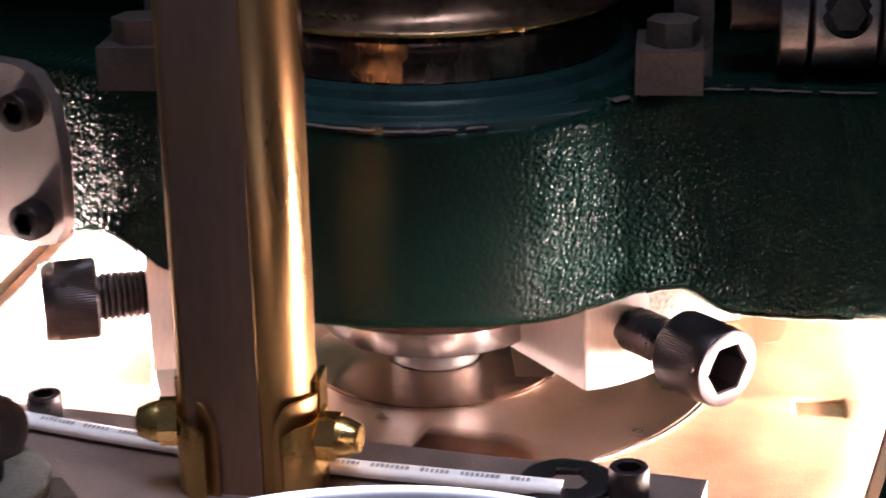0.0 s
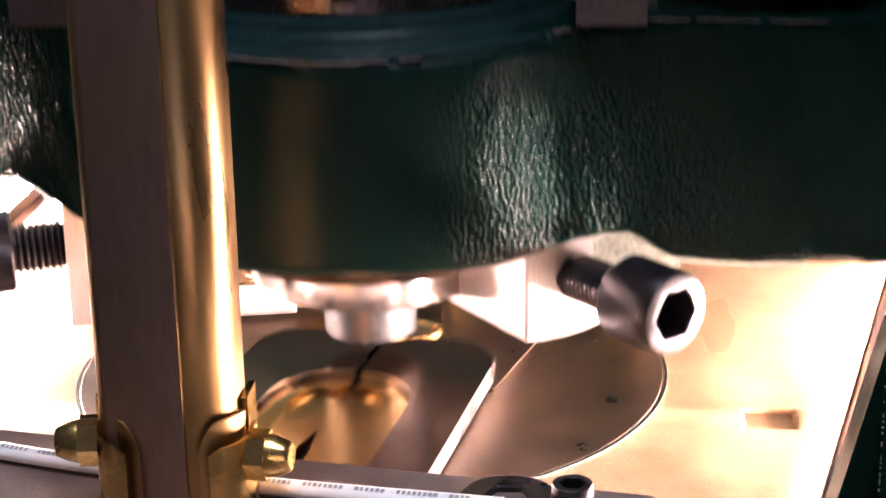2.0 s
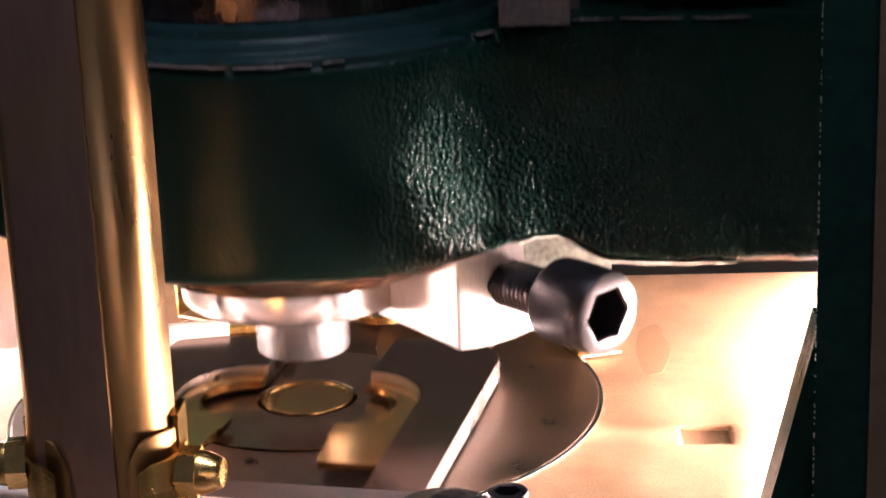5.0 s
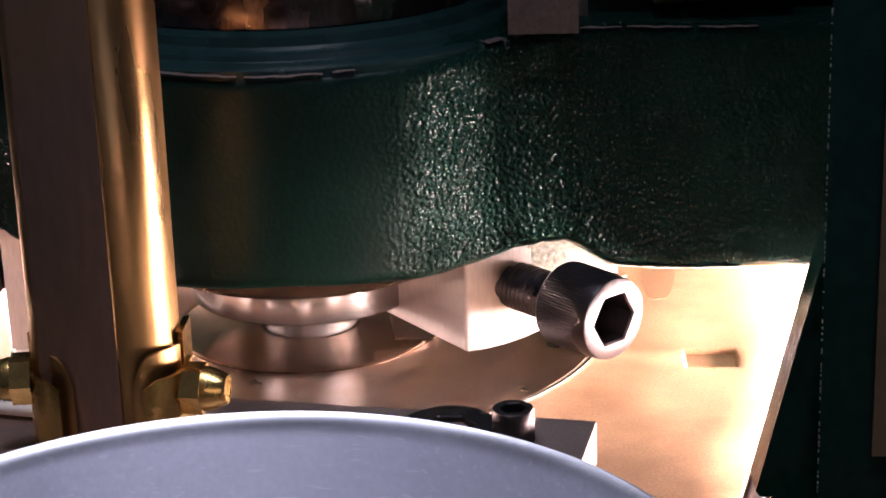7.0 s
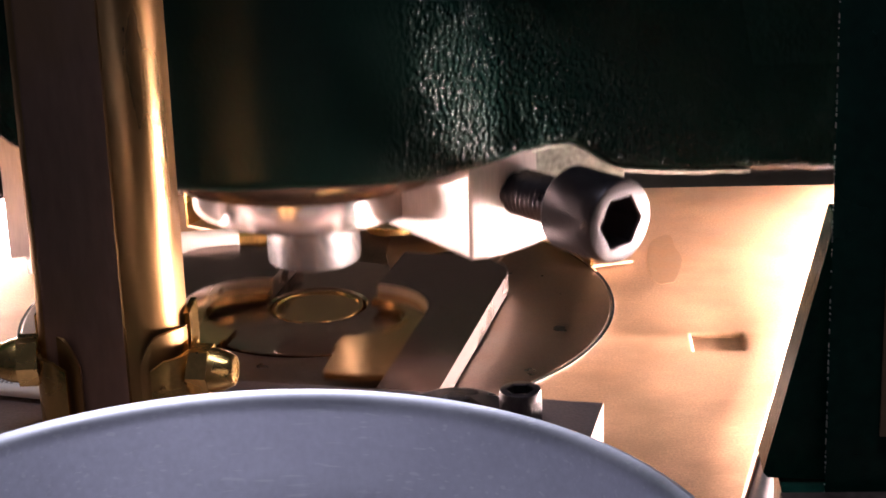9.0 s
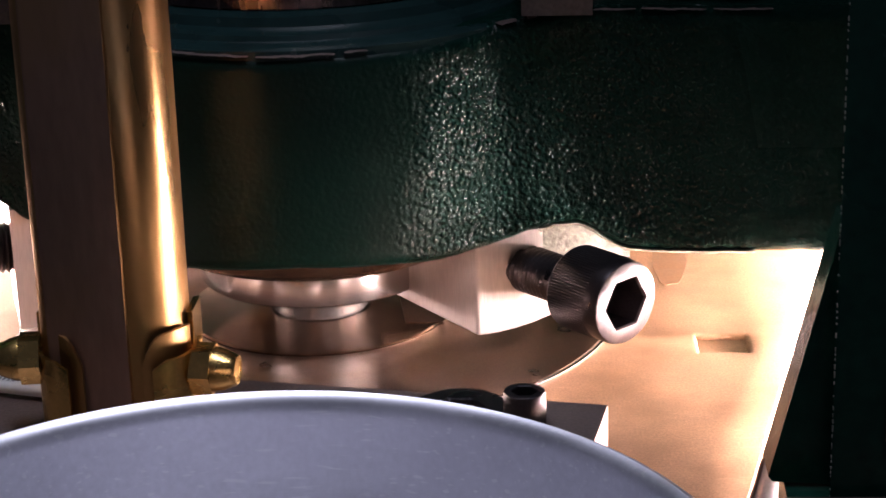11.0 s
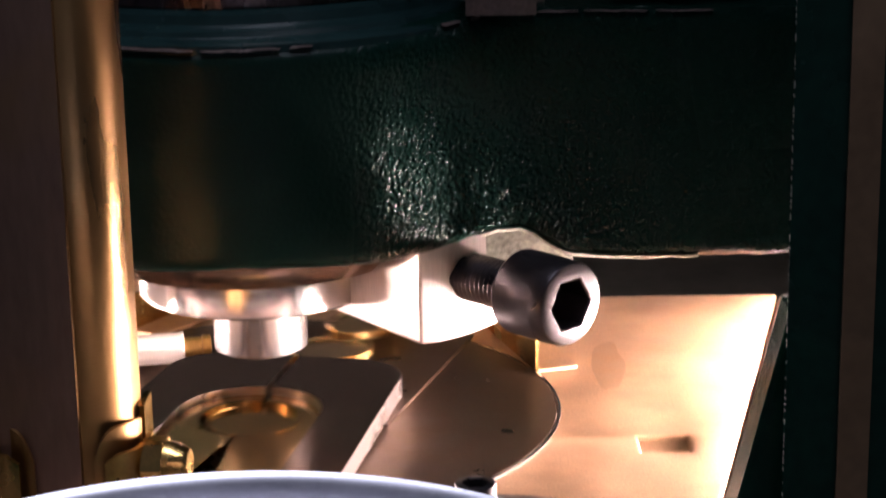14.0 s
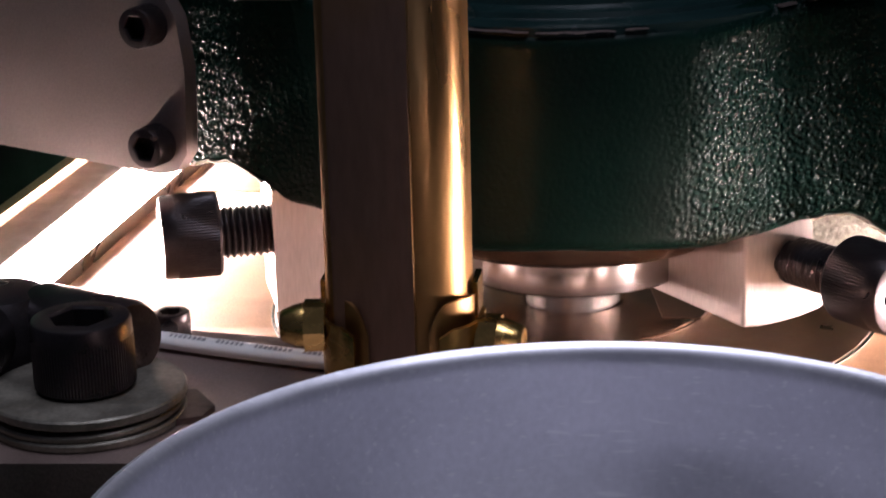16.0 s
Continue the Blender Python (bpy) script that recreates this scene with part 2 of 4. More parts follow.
def lathe(profile, n=96, m=None, closed=True):
    """A turned body from (radius, height) pairs; profile points at radius 0 close it."""
    bm = bmesh.new()
    rings = []
    for r, z in profile:
        if r < 1e-7:
            rings.append([bm.verts.new((0, 0, z))])
        else:
            rings.append([bm.verts.new((r * math.cos(2 * math.pi * i / n), r * math.sin(2 * math.pi * i / n), z)) for i in range(n)])
    for a, b in zip(rings, rings[1:]):
        for i in range(n):
            j = (i + 1) % n
            if len(a) == 1 and len(b) == 1:
                continue
            if len(a) == 1:
                bm.faces.new((a[0], b[j], b[i]))
            elif len(b) == 1:
                bm.faces.new((a[i], a[j], b[0]))
            else:
                bm.faces.new((a[i], a[j], b[j], b[i]))
    if m is not None:
        bm.transform(m)
    return bm


def add(bm, other):
    """Adds the other bmesh's geometry."""
    me = bpy.data.meshes.new("piece")
    other.to_mesh(me)
    other.free()
    bm.from_mesh(me)
    bpy.data.meshes.remove(me)
    return bm


def along(a, b):
    """A pose at a whose z points to b."""
    a, b = Vector(a), Vector(b)
    return Matrix.Translation(a) @ (b - a).to_track_quat("Z", "Y").to_matrix().to_4x4()


def ring_of(n, fn):
    return [fn(2 * math.pi * i / n) for i in range(n)]


def screw_head(r, h, hexr, knurl=96, depth=0.55):
    """A knurled socket head standing on z = 0."""
    bm = bmesh.new()
    n = knurl * 2
    def ring(rad, z, rough=0.0):
        return [bm.verts.new(((rad - (rough if i % 2 else 0)) * math.cos(2 * math.pi * i / n),
                              (rad - (rough if i % 2 else 0)) * math.sin(2 * math.pi * i / n), z)) for i in range(n)]
    def hexring(rad, z):
        out = []
        for i in range(n):
            a = 2 * math.pi * i / n
            k = rad * math.cos(math.pi / 6) / math.cos((a % (math.pi / 3)) - math.pi / 6)
            out.append(bm.verts.new((k * math.cos(a), k * math.sin(a), z)))
        return out
    rough = r * 0.020
    rings = [ring(r * 0.93, 0), ring(r, h * 0.05, rough), ring(r, h * 0.74, rough), ring(r * 0.985, h * 0.76), ring(r * 0.985, h * 0.93),
             ring(r * 0.95, h * 0.985), ring(r * 0.90, h), hexring(hexr * 1.08, h), hexring(hexr, h - hexr * 0.08), hexring(hexr, h * (1 - depth))]
    for a, b in zip(rings, rings[1:]):
        for i in range(n):
            j = (i + 1) % n
            bm.faces.new((a[i], a[j], b[j], b[i]))
    bm.faces.new(rings[-1])
    bm.faces.new(list(reversed(rings[0])))
    return bm


def thread(r, length, pitch):
    prof = [(0, 0)]
    z = 0.0
    while z < length - pitch:
        prof += [(r * 0.87, z), (r * 0.985, z + pitch * 0.42), (r * 0.985, z + pitch * 0.58)]
        z += pitch
    prof += [(r * 0.87, z), (r * 0.87, length), (0, length)]
    return lathe(prof, 48)


def cap_screw(parent, a, b, r_head, h_head, r_thread, mat=BLACK, name="cap_screw", label="", as_thing=False, tags=None):
    """A socket cap screw: its thread begins at a, its head ends at b."""
    m = along(a, b)
    length = (Vector(b) - Vector(a)).length
    hd = screw_head(r_head, h_head, r_head * 0.62)
    hd.transform(m @ Matrix.Translation((0, 0, length - h_head)))
    if as_thing:
        top = lone(name, hd, mat, *tags)
        head = top
    else:
        head = part(name, hd, mat, parent, label)
    th = thread(r_thread, length - h_head + 0.0005, r_thread * 0.25)
    th.transform(m)
    part("thread", th, mat, head)
    return head


def hexagon(af, z0, z1, chamfer=0.12):
    """A hexagonal nut body, af across flats."""
    r = af / math.sqrt(3)
    bm = prism([(r * math.cos(math.pi / 3 * i), r * math.sin(math.pi / 3 * i)) for i in range(6)], z0, z1, 0)
    return bevel(bm, af * chamfer * 0.4, 2, 50)


# ---- the bed ----
def make_bed():
    bm = prism([(-0.42, -0.20), (0.112, -0.20), (0.1325, -0.0785), (0.26, -0.055), (0.26, 0.139), (-0.42, 0.139)], -0.06, -0.016, 0.002)
    bed = lone("machine_bed", bm, GREEN, "dark green painted cast machine bed under the plate", "machine bed", kind="structure")
    bm = box(-0.45, 0.5, -0.6, 0.6, -0.14, -0.062, 0.002)
    lone("floor", bm, VOID, "dark machine base below the bed", "machine base", kind="structure")
    # plate with its slot cut through
    def edge(y):
        return 0.1283 + (y + 0.1059) * 0.2258
    pl = thing("die_plate", "tan oiled steel plate with a short slot and a rounded edge", "plate")
    y0, y1 = -0.135, 0.136
    sx0, sx1, sy0, sy1 = 0.1187, 0.1332, -0.0257, -0.0125
    # one slab in cells, with the slot and the die's bore left open
    bm = bmesh.new()
    hx0, hx1, hy0, hy1 = C.x - 0.030, C.x + 0.030, C.y - 0.030, C.y + 0.030
    xs = [-0.152, hx0, hx1, sx0, sx1, None]
    ys = [y0, sy0, hy0, sy1, hy1, y1]
    def vert(i, j, z):
        y = ys[j]
        x = edge(y) if xs[i] is None else xs[i] + (0.2258 * (y + 0.019) if i in (3, 4) and j in (0, 5) else 0)
        return (x, y, z)
    def solid(i, j):
        if not (0 <= i < 5 and 0 <= j < 5):
            return False
        return not (i == 3 and j in (1, 2)) and not (i == 1 and j in (2, 3))
    grid = {(i, j, k): bm.verts.new(vert(i, j, z)) for i in range(6) for j in range(6) for k, z in enumerate((-0.0158, 0.0))}
    for i in range(5):
        for j in range(5):
            if not solid(i, j):
                continue
            bm.faces.new((grid[i, j, 1], grid[i + 1, j, 1], grid[i + 1, j + 1, 1], grid[i, j + 1, 1]))
            bm.faces.new((grid[i, j, 0], grid[i, j + 1, 0], grid[i + 1, j + 1, 0], grid[i + 1, j, 0]))
            for (p, q), (u, v) in (((i, j), (i + 1, j)), ((i + 1, j), (i + 1, j + 1)), ((i + 1, j + 1), (i, j + 1)), ((i, j + 1), (i, j))):
                beyond = (i + (p == u == i + 1) - (p == u == i), j + (q == v == j + 1) - (q == v == j))
                if not solid(*beyond):
                    bm.faces.new((grid[p, q, 0], grid[u, v, 0], grid[u, v, 1], grid[p, q, 1]))
    bmesh.ops.recalc_face_normals(bm, faces=bm.faces)
    es = [e for e in bm.edges if len(e.link_faces) == 2 and e.calc_face_angle(0) > 1 and abs(e.verts[0].co.z) < 1e-6 and abs(e.verts[1].co.z) < 1e-6]
    bmesh.ops.bevel(bm, geom=es, offset=0.0016, segments=3, profile=0.5, affect="EDGES")
    part("slab", bm, PLATE, pl)
    part("slot_floor", box(sx0 - 0.002, sx1 + 0.002, sy0 - 0.002, sy1 + 0.002, -0.0155, -0.0017, 0), PLATE, pl)
    part("rear_slab", box(-0.152, -0.058, 0.1364, 0.215, -0.0158, 0.0, 0.0012), PLATE, pl)
    # dried oil stain beside the guide strip
    stain = []
    for k in range(28):
        a = 2 * math.pi * k / 28
        r = 1.0 + 0.28 * noise.noise((math.cos(a) * 1.6, math.sin(a) * 1.6, 4.2))
        x, y = 0.0055 * r * math.cos(a), 0.026 * r * math.sin(a)
        stain.append((0.1135 + x + 0.05 * y, 0.0540 + y))
    part("oil_stain", prism(stain, -0.0002, 0.00012), STAIN, pl, "brown dried oil stain")
    # rounded grey steel edge strip
    a, b = Vector((edge(y0) + 0.0050, y0, -0.0048)), Vector((edge(y1) + 0.0050, y1, -0.0048))
    rail = lathe([(0, 0), (0.0044, 0), (0.0050, 0.0006), (0.0050, (b - a).length - 0.0006), (0.0044, (b - a).length), (0, (b - a).length)], 24, along(a, b))
    part("edge_strip", rail, STRIP, pl, "rounded bright steel edge strip")
    # large disc in the plate
    bm = lathe([(0.0425, -0.004), (0.0425, 0.0003), (0.0430, 0.0006), (0.0930, 0.0006), (0.0936, 0.0), (0.0936, -0.004)], 160, Matrix.Translation(C))
    part("turntable", bm, DISC, pl, "dark ground steel disc let into the plate")
    bm = prism([(0.0415, -0.004), (0.0686, 0.0864), (0.050, 0.094), (0.020, 0.094), (0.020, 0.060), (0.030, -0.004)], 0.0004, 0.0014, 0.0003, 1)
    part("guide_plate", bm, DISC, pl)
    bm = lathe([(0.0936, -0.001), (0.0937, 0.0005), (0.0945, 0.0005), (0.0947, -0.001)], 160, Matrix.Translation(C))
    part("bright_rim", bm, POLISHED, pl, "bright turned rim of the disc")
    bm = lathe([(0.0155, -0.0150), (0.0155, 0.0004), (0.0162, 0.0011), (0.0418, 0.0011), (0.0423, 0.0007), (0.0423, -0.004), (0.0155, -0.0150)], 128, Matrix.Translation(C))
    part("die", bm, DIE, pl, "polished die with a round hole")
    bm = lathe([(0, -0.0118), (0.0150, -0.0118), (0.0150, -0.0150), (0, -0.0150)], 64, Matrix.Translation(C))
    part("lower_stamp", bm, DIE, pl)


def brass_brackets():
    # folded brass strips that guide the struck coins
    for pts, h in (([(0.0896, 0.0454), (0.066, 0.118)], 0.0135), ([(-0.0545, 0.0950), (-0.036, 0.128)], 0.0135)):
        th = thing("guide_strip", "folded thin brass guide strip on the plate", "guide strip", "brass guides")
        (ax, ay), (bx, by) = pts
        d = Vector((bx - ax, by - ay, 0)).normalized()
        nrm = Vector((d.y, -d.x, 0)) * 0.0005
        bm = prism([(ax - nrm.x, ay - nrm.y), (ax + nrm.x, ay + nrm.y), (bx + nrm.x, by + nrm.y), (bx - nrm.x, by - nrm.y)], 0.0012, 0.0012 + h, 0.0002, 1)
        part("upright", bm, BRASS, th)
        o = Vector((d.y, -d.x, 0)) * 0.0145
        bm = prism([(ax, ay), (ax + o.x, ay + o.y), (bx + o.x, by + o.y), (bx, by)], 0.0007, 0.0017, 0.0002, 1)
        part("foot", bm, PLATE, th, "brown worn foot of the strip")


# ---- bar, screws and cable before the die ----
def bar_y(x):
    return -0.106 - 0.1814 * (x + 0.0015)


def make_bar():
    th = thing("guide_bar", "brown oiled steel guide bar bridging the feed", "guide bar")
    x0, x1 = -0.20, 0.0893
    pts = [(x0, bar_y(x0) - 0.115), (0.079, bar_y(0.079) - 0.046), (0.0845, bar_y(0.0845) - 0.028), (x1, bar_y(x1)), (x0, bar_y(x0))]
    part("bar", prism(pts, 0.0145, BAR_TOP, 0.0006), BAR, th)
    # feet either side of the feed slide
    part("spacer", prism([(0.055, bar_y(0.055) - 0.036), (0.080, bar_y(0.08) - 0.034), (0.0885, bar_y(0.0885) - 0.002), (0.062, bar_y(0.062) - 0.002)], -0.0158, 0.0144, 0.0005), STEEL, th)
    part("spacer", prism([(-0.19, bar_y(-0.19) - 0.06), (-0.10, bar_y(-0.1) - 0.06), (-0.10, bar_y(-0.1) - 0.004), (-0.19, bar_y(-0.19) - 0.004)], -0.0158, 0.0144, 0.0005), STEEL, th)
    tags = ("black socket cap screw in the guide bar", "screw", "bar screws")
    cap_screw(None, (0.069, -0.1335, 0.012), (0.069, -0.1335, 0.0345), 0.0052, 0.0088, 0.003, name="cap_screw", as_thing=True, tags=tags)
    cap_screw(None, (-0.0965, -0.0965, 0.012), (-0.0965, -0.0965, 0.0335), 0.0050, 0.0075, 0.003, name="cap_screw", as_thing=True, tags=tags)
    # large countersunk screw
    th = thing("countersunk_screw", "large black countersunk socket screw flush in the bar", "screw")
    bm = screw_head(0.0125, 0.004, 0.0062, 40, 0.8)
    bm.transform(Matrix.Translation((0.0529, -0.1275, BAR_TOP - 0.0022)))
    part("head", bm, BLACK, th)
    # tall screw with two washers
    p = Vector((-0.103, -0.150, BAR_TOP))
    for i, (r, z, t) in enumerate(((0.0236, 0.0, 0.0022), (0.0232, 0.0026, 0.0018), (0.0238, 0.0052, 0.0024))):
        bm = lathe([(0.0088, z), (0.0088, z + t), (r - 0.0004, z + t), (r, z + t - 0.0005), (r, z + 0.0005), (r - 0.0004, z), (0.0088, z)], 96,
                   Matrix.Translation(p) @ pose(0, 0, 0, (0, 1.0, -0.8)[i], (0, -0.8, 0.4)[i]))
        lone("washer", bm, WASHER, "large dull steel washer stacked under the screw", "washer", "stacked washers")
    cap_screw(None, p + Vector((0, 0, 0.0005)), p + Vector((0, 0, 0.0252)), 0.0121, 0.0172, 0.0080, name="cap_screw", as_thing=True,
              tags=("large black socket cap screw on washers", "screw"))
    # air fitting: dark elbow behind the screw
    th = thing("elbow_fitting", "black elbow hose fitting beside the tall screw", "fitting")
    a, b = Vector((-0.124, -0.118, 0.0385)), Vector((-0.096, -0.136, 0.0405))
    part("nozzle", lathe([(0, 0), (0.0088, 0), (0.0095, 0.001), (0.0095, 0.033), (0.0085, 0.0355), (0.004, 0.0358), (0, 0.0345)], 40, along(a, b)), BLACK, th)
    part("body", lathe([(0, 0), (0.0150, 0), (0.0155, 0.001), (0.0155, 0.0150), (0.0120, 0.0205), (0.0085, 0.0215), (0, 0.0215)], 40, Matrix.Translation((-0.135, -0.120, BAR_TOP))), BLACK, th)
    part("knob", lathe([(0, 0), (0.009, 0), (0.0105, 0.002), (0.0105, 0.010), (0.008, 0.013), (0, 0.0135)], 32, pose(-0.134, -0.137, 0.041, 90)), BLACK, th)
    # flat tab under the washers
    lone("flat_tab", prism([(-0.090, -0.160), (-0.0745, -0.153), (-0.073, -0.146), (-0.080, -0.136), (-0.092, -0.138)], BAR_TOP + 0.0002, BAR_TOP + 0.0018, 0.0004),
         DARKSTEEL, "dark thin metal tab under the washers", "tab")


def make_cable():
    th = thing("cable", "flat white cable with faint grey print on the bar", "cable")
    pts = []
    for i in range(61):
        x = -0.108 + i * (0.052 + 0.108) / 60
        y = bar_y(x) - 0.0135 - 0.004 * math.sin((x + 0.11) * 22) - 0.007 * (x + 0.108) / 0.16
        pts.append(Vector((x, y, BAR_TOP + 0.0024)))
    bm = bmesh.new()
    rings = []
    for i, p in enumerate(pts):
        d = (pts[min(i + 1, 60)] - pts[max(i - 1, 0)]).normalized()
        side = Vector((d.y, -d.x, 0))
        rings.append([bm.verts.new(p + side * (0.0029 * math.cos(2 * math.pi * k / 16)) + Vector((0, 0, 0.0021 * math.sin(2 * math.pi * k / 16)))) for k in range(16)])
    for a, b in zip(rings, rings[1:]):
        for k in range(16):
            bm.faces.new((a[k], a[(k + 1) % 16], b[(k + 1) % 16], b[k]))
    bm.faces.new(rings[0]); bm.faces.new(list(reversed(rings[-1])))
    part("sheath", bm, CABLE, th)
    # print: small bars along the sheath
    bm = bmesh.new()
    rnd = random.Random(4)
    s = 0
    for i in range(4, 57):
        p, q = pts[i], pts[i + 1]
        d = (q - p).normalized()
        side = Vector((d.y, -d.x, 0))
        if i % 9 in (0, 4):
            continue
        for k in range(2):
            c = p + (q - p) * (0.25 + 0.5 * k) + side * 0.0008 + Vector((0, 0, 0.00208))
            w, hh = 0.00034 + 0.0002 * rnd.random(), 0.00075
            vs = [bm.verts.new(c + d * sx * w + side * sy * hh + Vector((0, 0, -0.0002 * (sy > 0) + 0.0001 * (sy < 0)))) for sx, sy in ((-1, -1), (1, -1), (1, 1), (-1, 1))]
            bm.faces.new(vs)
    bmesh.ops.solidify(bm, geom=bm.faces[:], thickness=0.00012)
    part("print", bm, PRINT, th, "row of unreadable grey print")


# ---- magazine tube with its clamp ----
def bent_sheet(line, z0, tops, thick):
    """An upright sheet bent along a plan line, with its own height at each point."""
    bm = bmesh.new()
    prev = first = None
    for i, (x, y) in enumerate(line):
        p, q = Vector(line[max(i - 1, 0)]), Vector(line[min(i + 1, len(line) - 1)])
        d = (q - p).normalized()
        o = Vector((d.y, -d.x)) * thick / 2
        row = [bm.verts.new((x - o.x, y - o.y, z0)), bm.verts.new((x - o.x, y - o.y, tops[i])), bm.verts.new((x + o.x, y + o.y, tops[i])), bm.verts.new((x + o.x, y + o.y, z0))]
        if prev:
            for k in range(4):
                bm.faces.new((prev[k], row[k], row[(k + 1) % 4], prev[(k + 1) % 4]))
        else:
            bm.faces.new(row)
        prev = row
    bm.faces.new(prev)
    return bm


def make_tube():
    th = thing("magazine_tube", "tarnished folded brass magazine tube clamped to the bar", "tube")
    # folded section in the plan: a wide front face, two slanting sides and a round right edge
    cx, cy = -0.0290, -0.1395 + 0.016
    out = [(-0.0191, -0.0104), (-0.0187, -0.0127), (-0.0164, -0.0151), (-0.0154, -0.0155), (0.0040, -0.0172), (0.0042, -0.0157), (0.0070, -0.0156), (0.0095, -0.0145), (0.0125, -0.0125), (0.0146, -0.0095), (0.0158, -0.0050),
           (0.0162, 0.0030), (0.0145, 0.0105), (0.0085, 0.0155), (0.0, 0.0168), (-0.0085, 0.0155), (-0.0160, 0.0105), (-0.0188, 0.0030), (-0.0192, -0.0050)]
    bm = bmesh.new()
    levels = [BAR_TOP - 0.004 + k * (0.32 / 24) for k in range(25)]
    loops = []
    for z in levels:
        lo = []
        k = 0.96
        lean = (z - 0.03) * 0.012
        lo.append([bm.verts.new((cx + x * k - lean * -1.0 * 0.4, cy + y * k, z)) for x, y in out])
        lo.append([bm.verts.new((cx + x * k * 0.93 - lean * -1.0 * 0.4, cy + y * k * 0.93, z)) for x, y in out])
        loops.append(lo)
    n = len(out)
    for a, b in zip(loops, loops[1:]):
        for i in range(n):
            j = (i + 1) % n
            bm.faces.new((a[0][i], a[0][j], b[0][j], b[0][i]))
            bm.faces.new((a[1][j], a[1][i], b[1][i], b[1][j]))
    for lo in (loops[0], loops[-1]):
        for i in range(n):
            j = (i + 1) % n
            bm.faces.new((lo[0][i], lo[0][j], lo[1][j], lo[1][i]))
    for f in bm.faces:
        # the wide front leaf takes the browner colour, the rounded leaf beside it stays golden
        if f.calc_center_median().x < cx + 0.0038 and f.calc_center_median().y < cy - 0.0140:
            f.material_index = 1
    tube = part("tube", bm, BRASS_DARK, th, smooth=28)
    tube.data.materials.append(BRASS_BROWN)
    # saddle clamp: two bent lugs, a bolt through, domed nuts
    for s, x0 in ((-1, cx - 0.0192), (1, cx + 0.0160)):
        # thin lug behind
        part("lug", box(min(x0, x0 + s * 0.0016), max(x0, x0 + s * 0.0016), cy - 0.004, cy + 0.007, BAR_TOP - 0.002, 0.0530, 0.0005), BRASS, th)
        # sheet hugging the tube, its top rounded at the front end
        hug = [(cx + s * (0.0072 + 0.0094 * math.sin(k / 14 * math.pi / 2)), cy - 0.0052 - 0.0116 * math.cos(k / 14 * math.pi / 2)) for k in range(15)]
        tops = [0.0505 - 0.0065 * max(0.0, 1 - k / 5) ** 2.5 + 0.0012 * math.sin(k / 14 * math.pi) for k in range(15)]
        part("saddle", bent_sheet(hug, BAR_TOP - 0.002, tops, 0.0009), BRASS_DARK, th)
        # outer quarter-round flange that takes the nut
        fl = [(cx + s * (0.0102 + 0.0086 * math.sin(k / 12 * math.pi / 2)), cy - 0.0102 - 0.0092 * math.cos(k / 12 * math.pi / 2)) for k in range(13)]
        fl += [(cx + s * 0.0189, cy - 0.0070), (cx + s * 0.0189, cy - 0.0035)]
        tops = [0.0462 - 0.002 * max(0.0, 1 - k / 3) + 0.0006 * k / 14 for k in range(15)]
        part("flange", bent_sheet(fl, BAR_TOP - 0.002, tops, 0.0011), BRASS, th)
        a = Vector((cx + s * 0.0186, cy - 0.0105, 0.0410 if s > 0 else 0.0440))
        bm = hexagon(0.0112, 0, 0.0050)
        bm.transform(along(a, a + Vector((s, -0.12, 0))))
        nut = part("domed_nut", bm, BRASS, th, "brass domed nut")
        bm = lathe([(0.0055, 0), (0.0054, 0.0010), (0.0050, 0.0026), (0.0042, 0.0046), (0.0038, 0.0055), (0.0034, 0.0058), (0.0029, 0.0058), (0.0026, 0.0055), (0, 0.0055)], 40)
        bm.transform(along(a + Vector((s, -0.12, 0)).normalized() * 0.0050, a + Vector((s, -0.12, 0))))
        part("dome", bm, BRASS, nut)


# ---- bowl ----
def make_bowl():
    cx, cy, zr, R = 0.0278, -0.3063, 0.075, 0.0800
    prof = [(0, -0.046), (R * 0.55, -0.046), (R * 0.72, -0.043), (R * 0.86, -0.032), (R * 0.93, -0.016), (R * 0.955, -0.0035)]
    prof += [(R * 0.955 + 0.0024 - 0.0024 * math.cos(a), -0.0035 + 0.0040 * math.sin(a) * 1.0) for a in (0.5, 1.0, 1.57, 2.2, 2.8, 3.3, 3.9)]
    prof += [(R * 0.958, -0.006), (R * 0.945, -0.016), (R * 0.875, -0.033), (R * 0.73, -0.0445), (R * 0.55, -0.0475), (0, -0.0475)]
    bm = lathe(prof, 160, Matrix.Translation((cx, cy, zr)))
    lone("metal_bowl", bm, ALU, "spun grey aluminium bowl standing before the press", "bowl")
    lone("ledge", box(-0.14, 0.135, -0.42, -0.215, -0.062, zr - 0.0476, 0.002), GREEN, "dark green front ledge of the machine", "ledge", kind="structure")


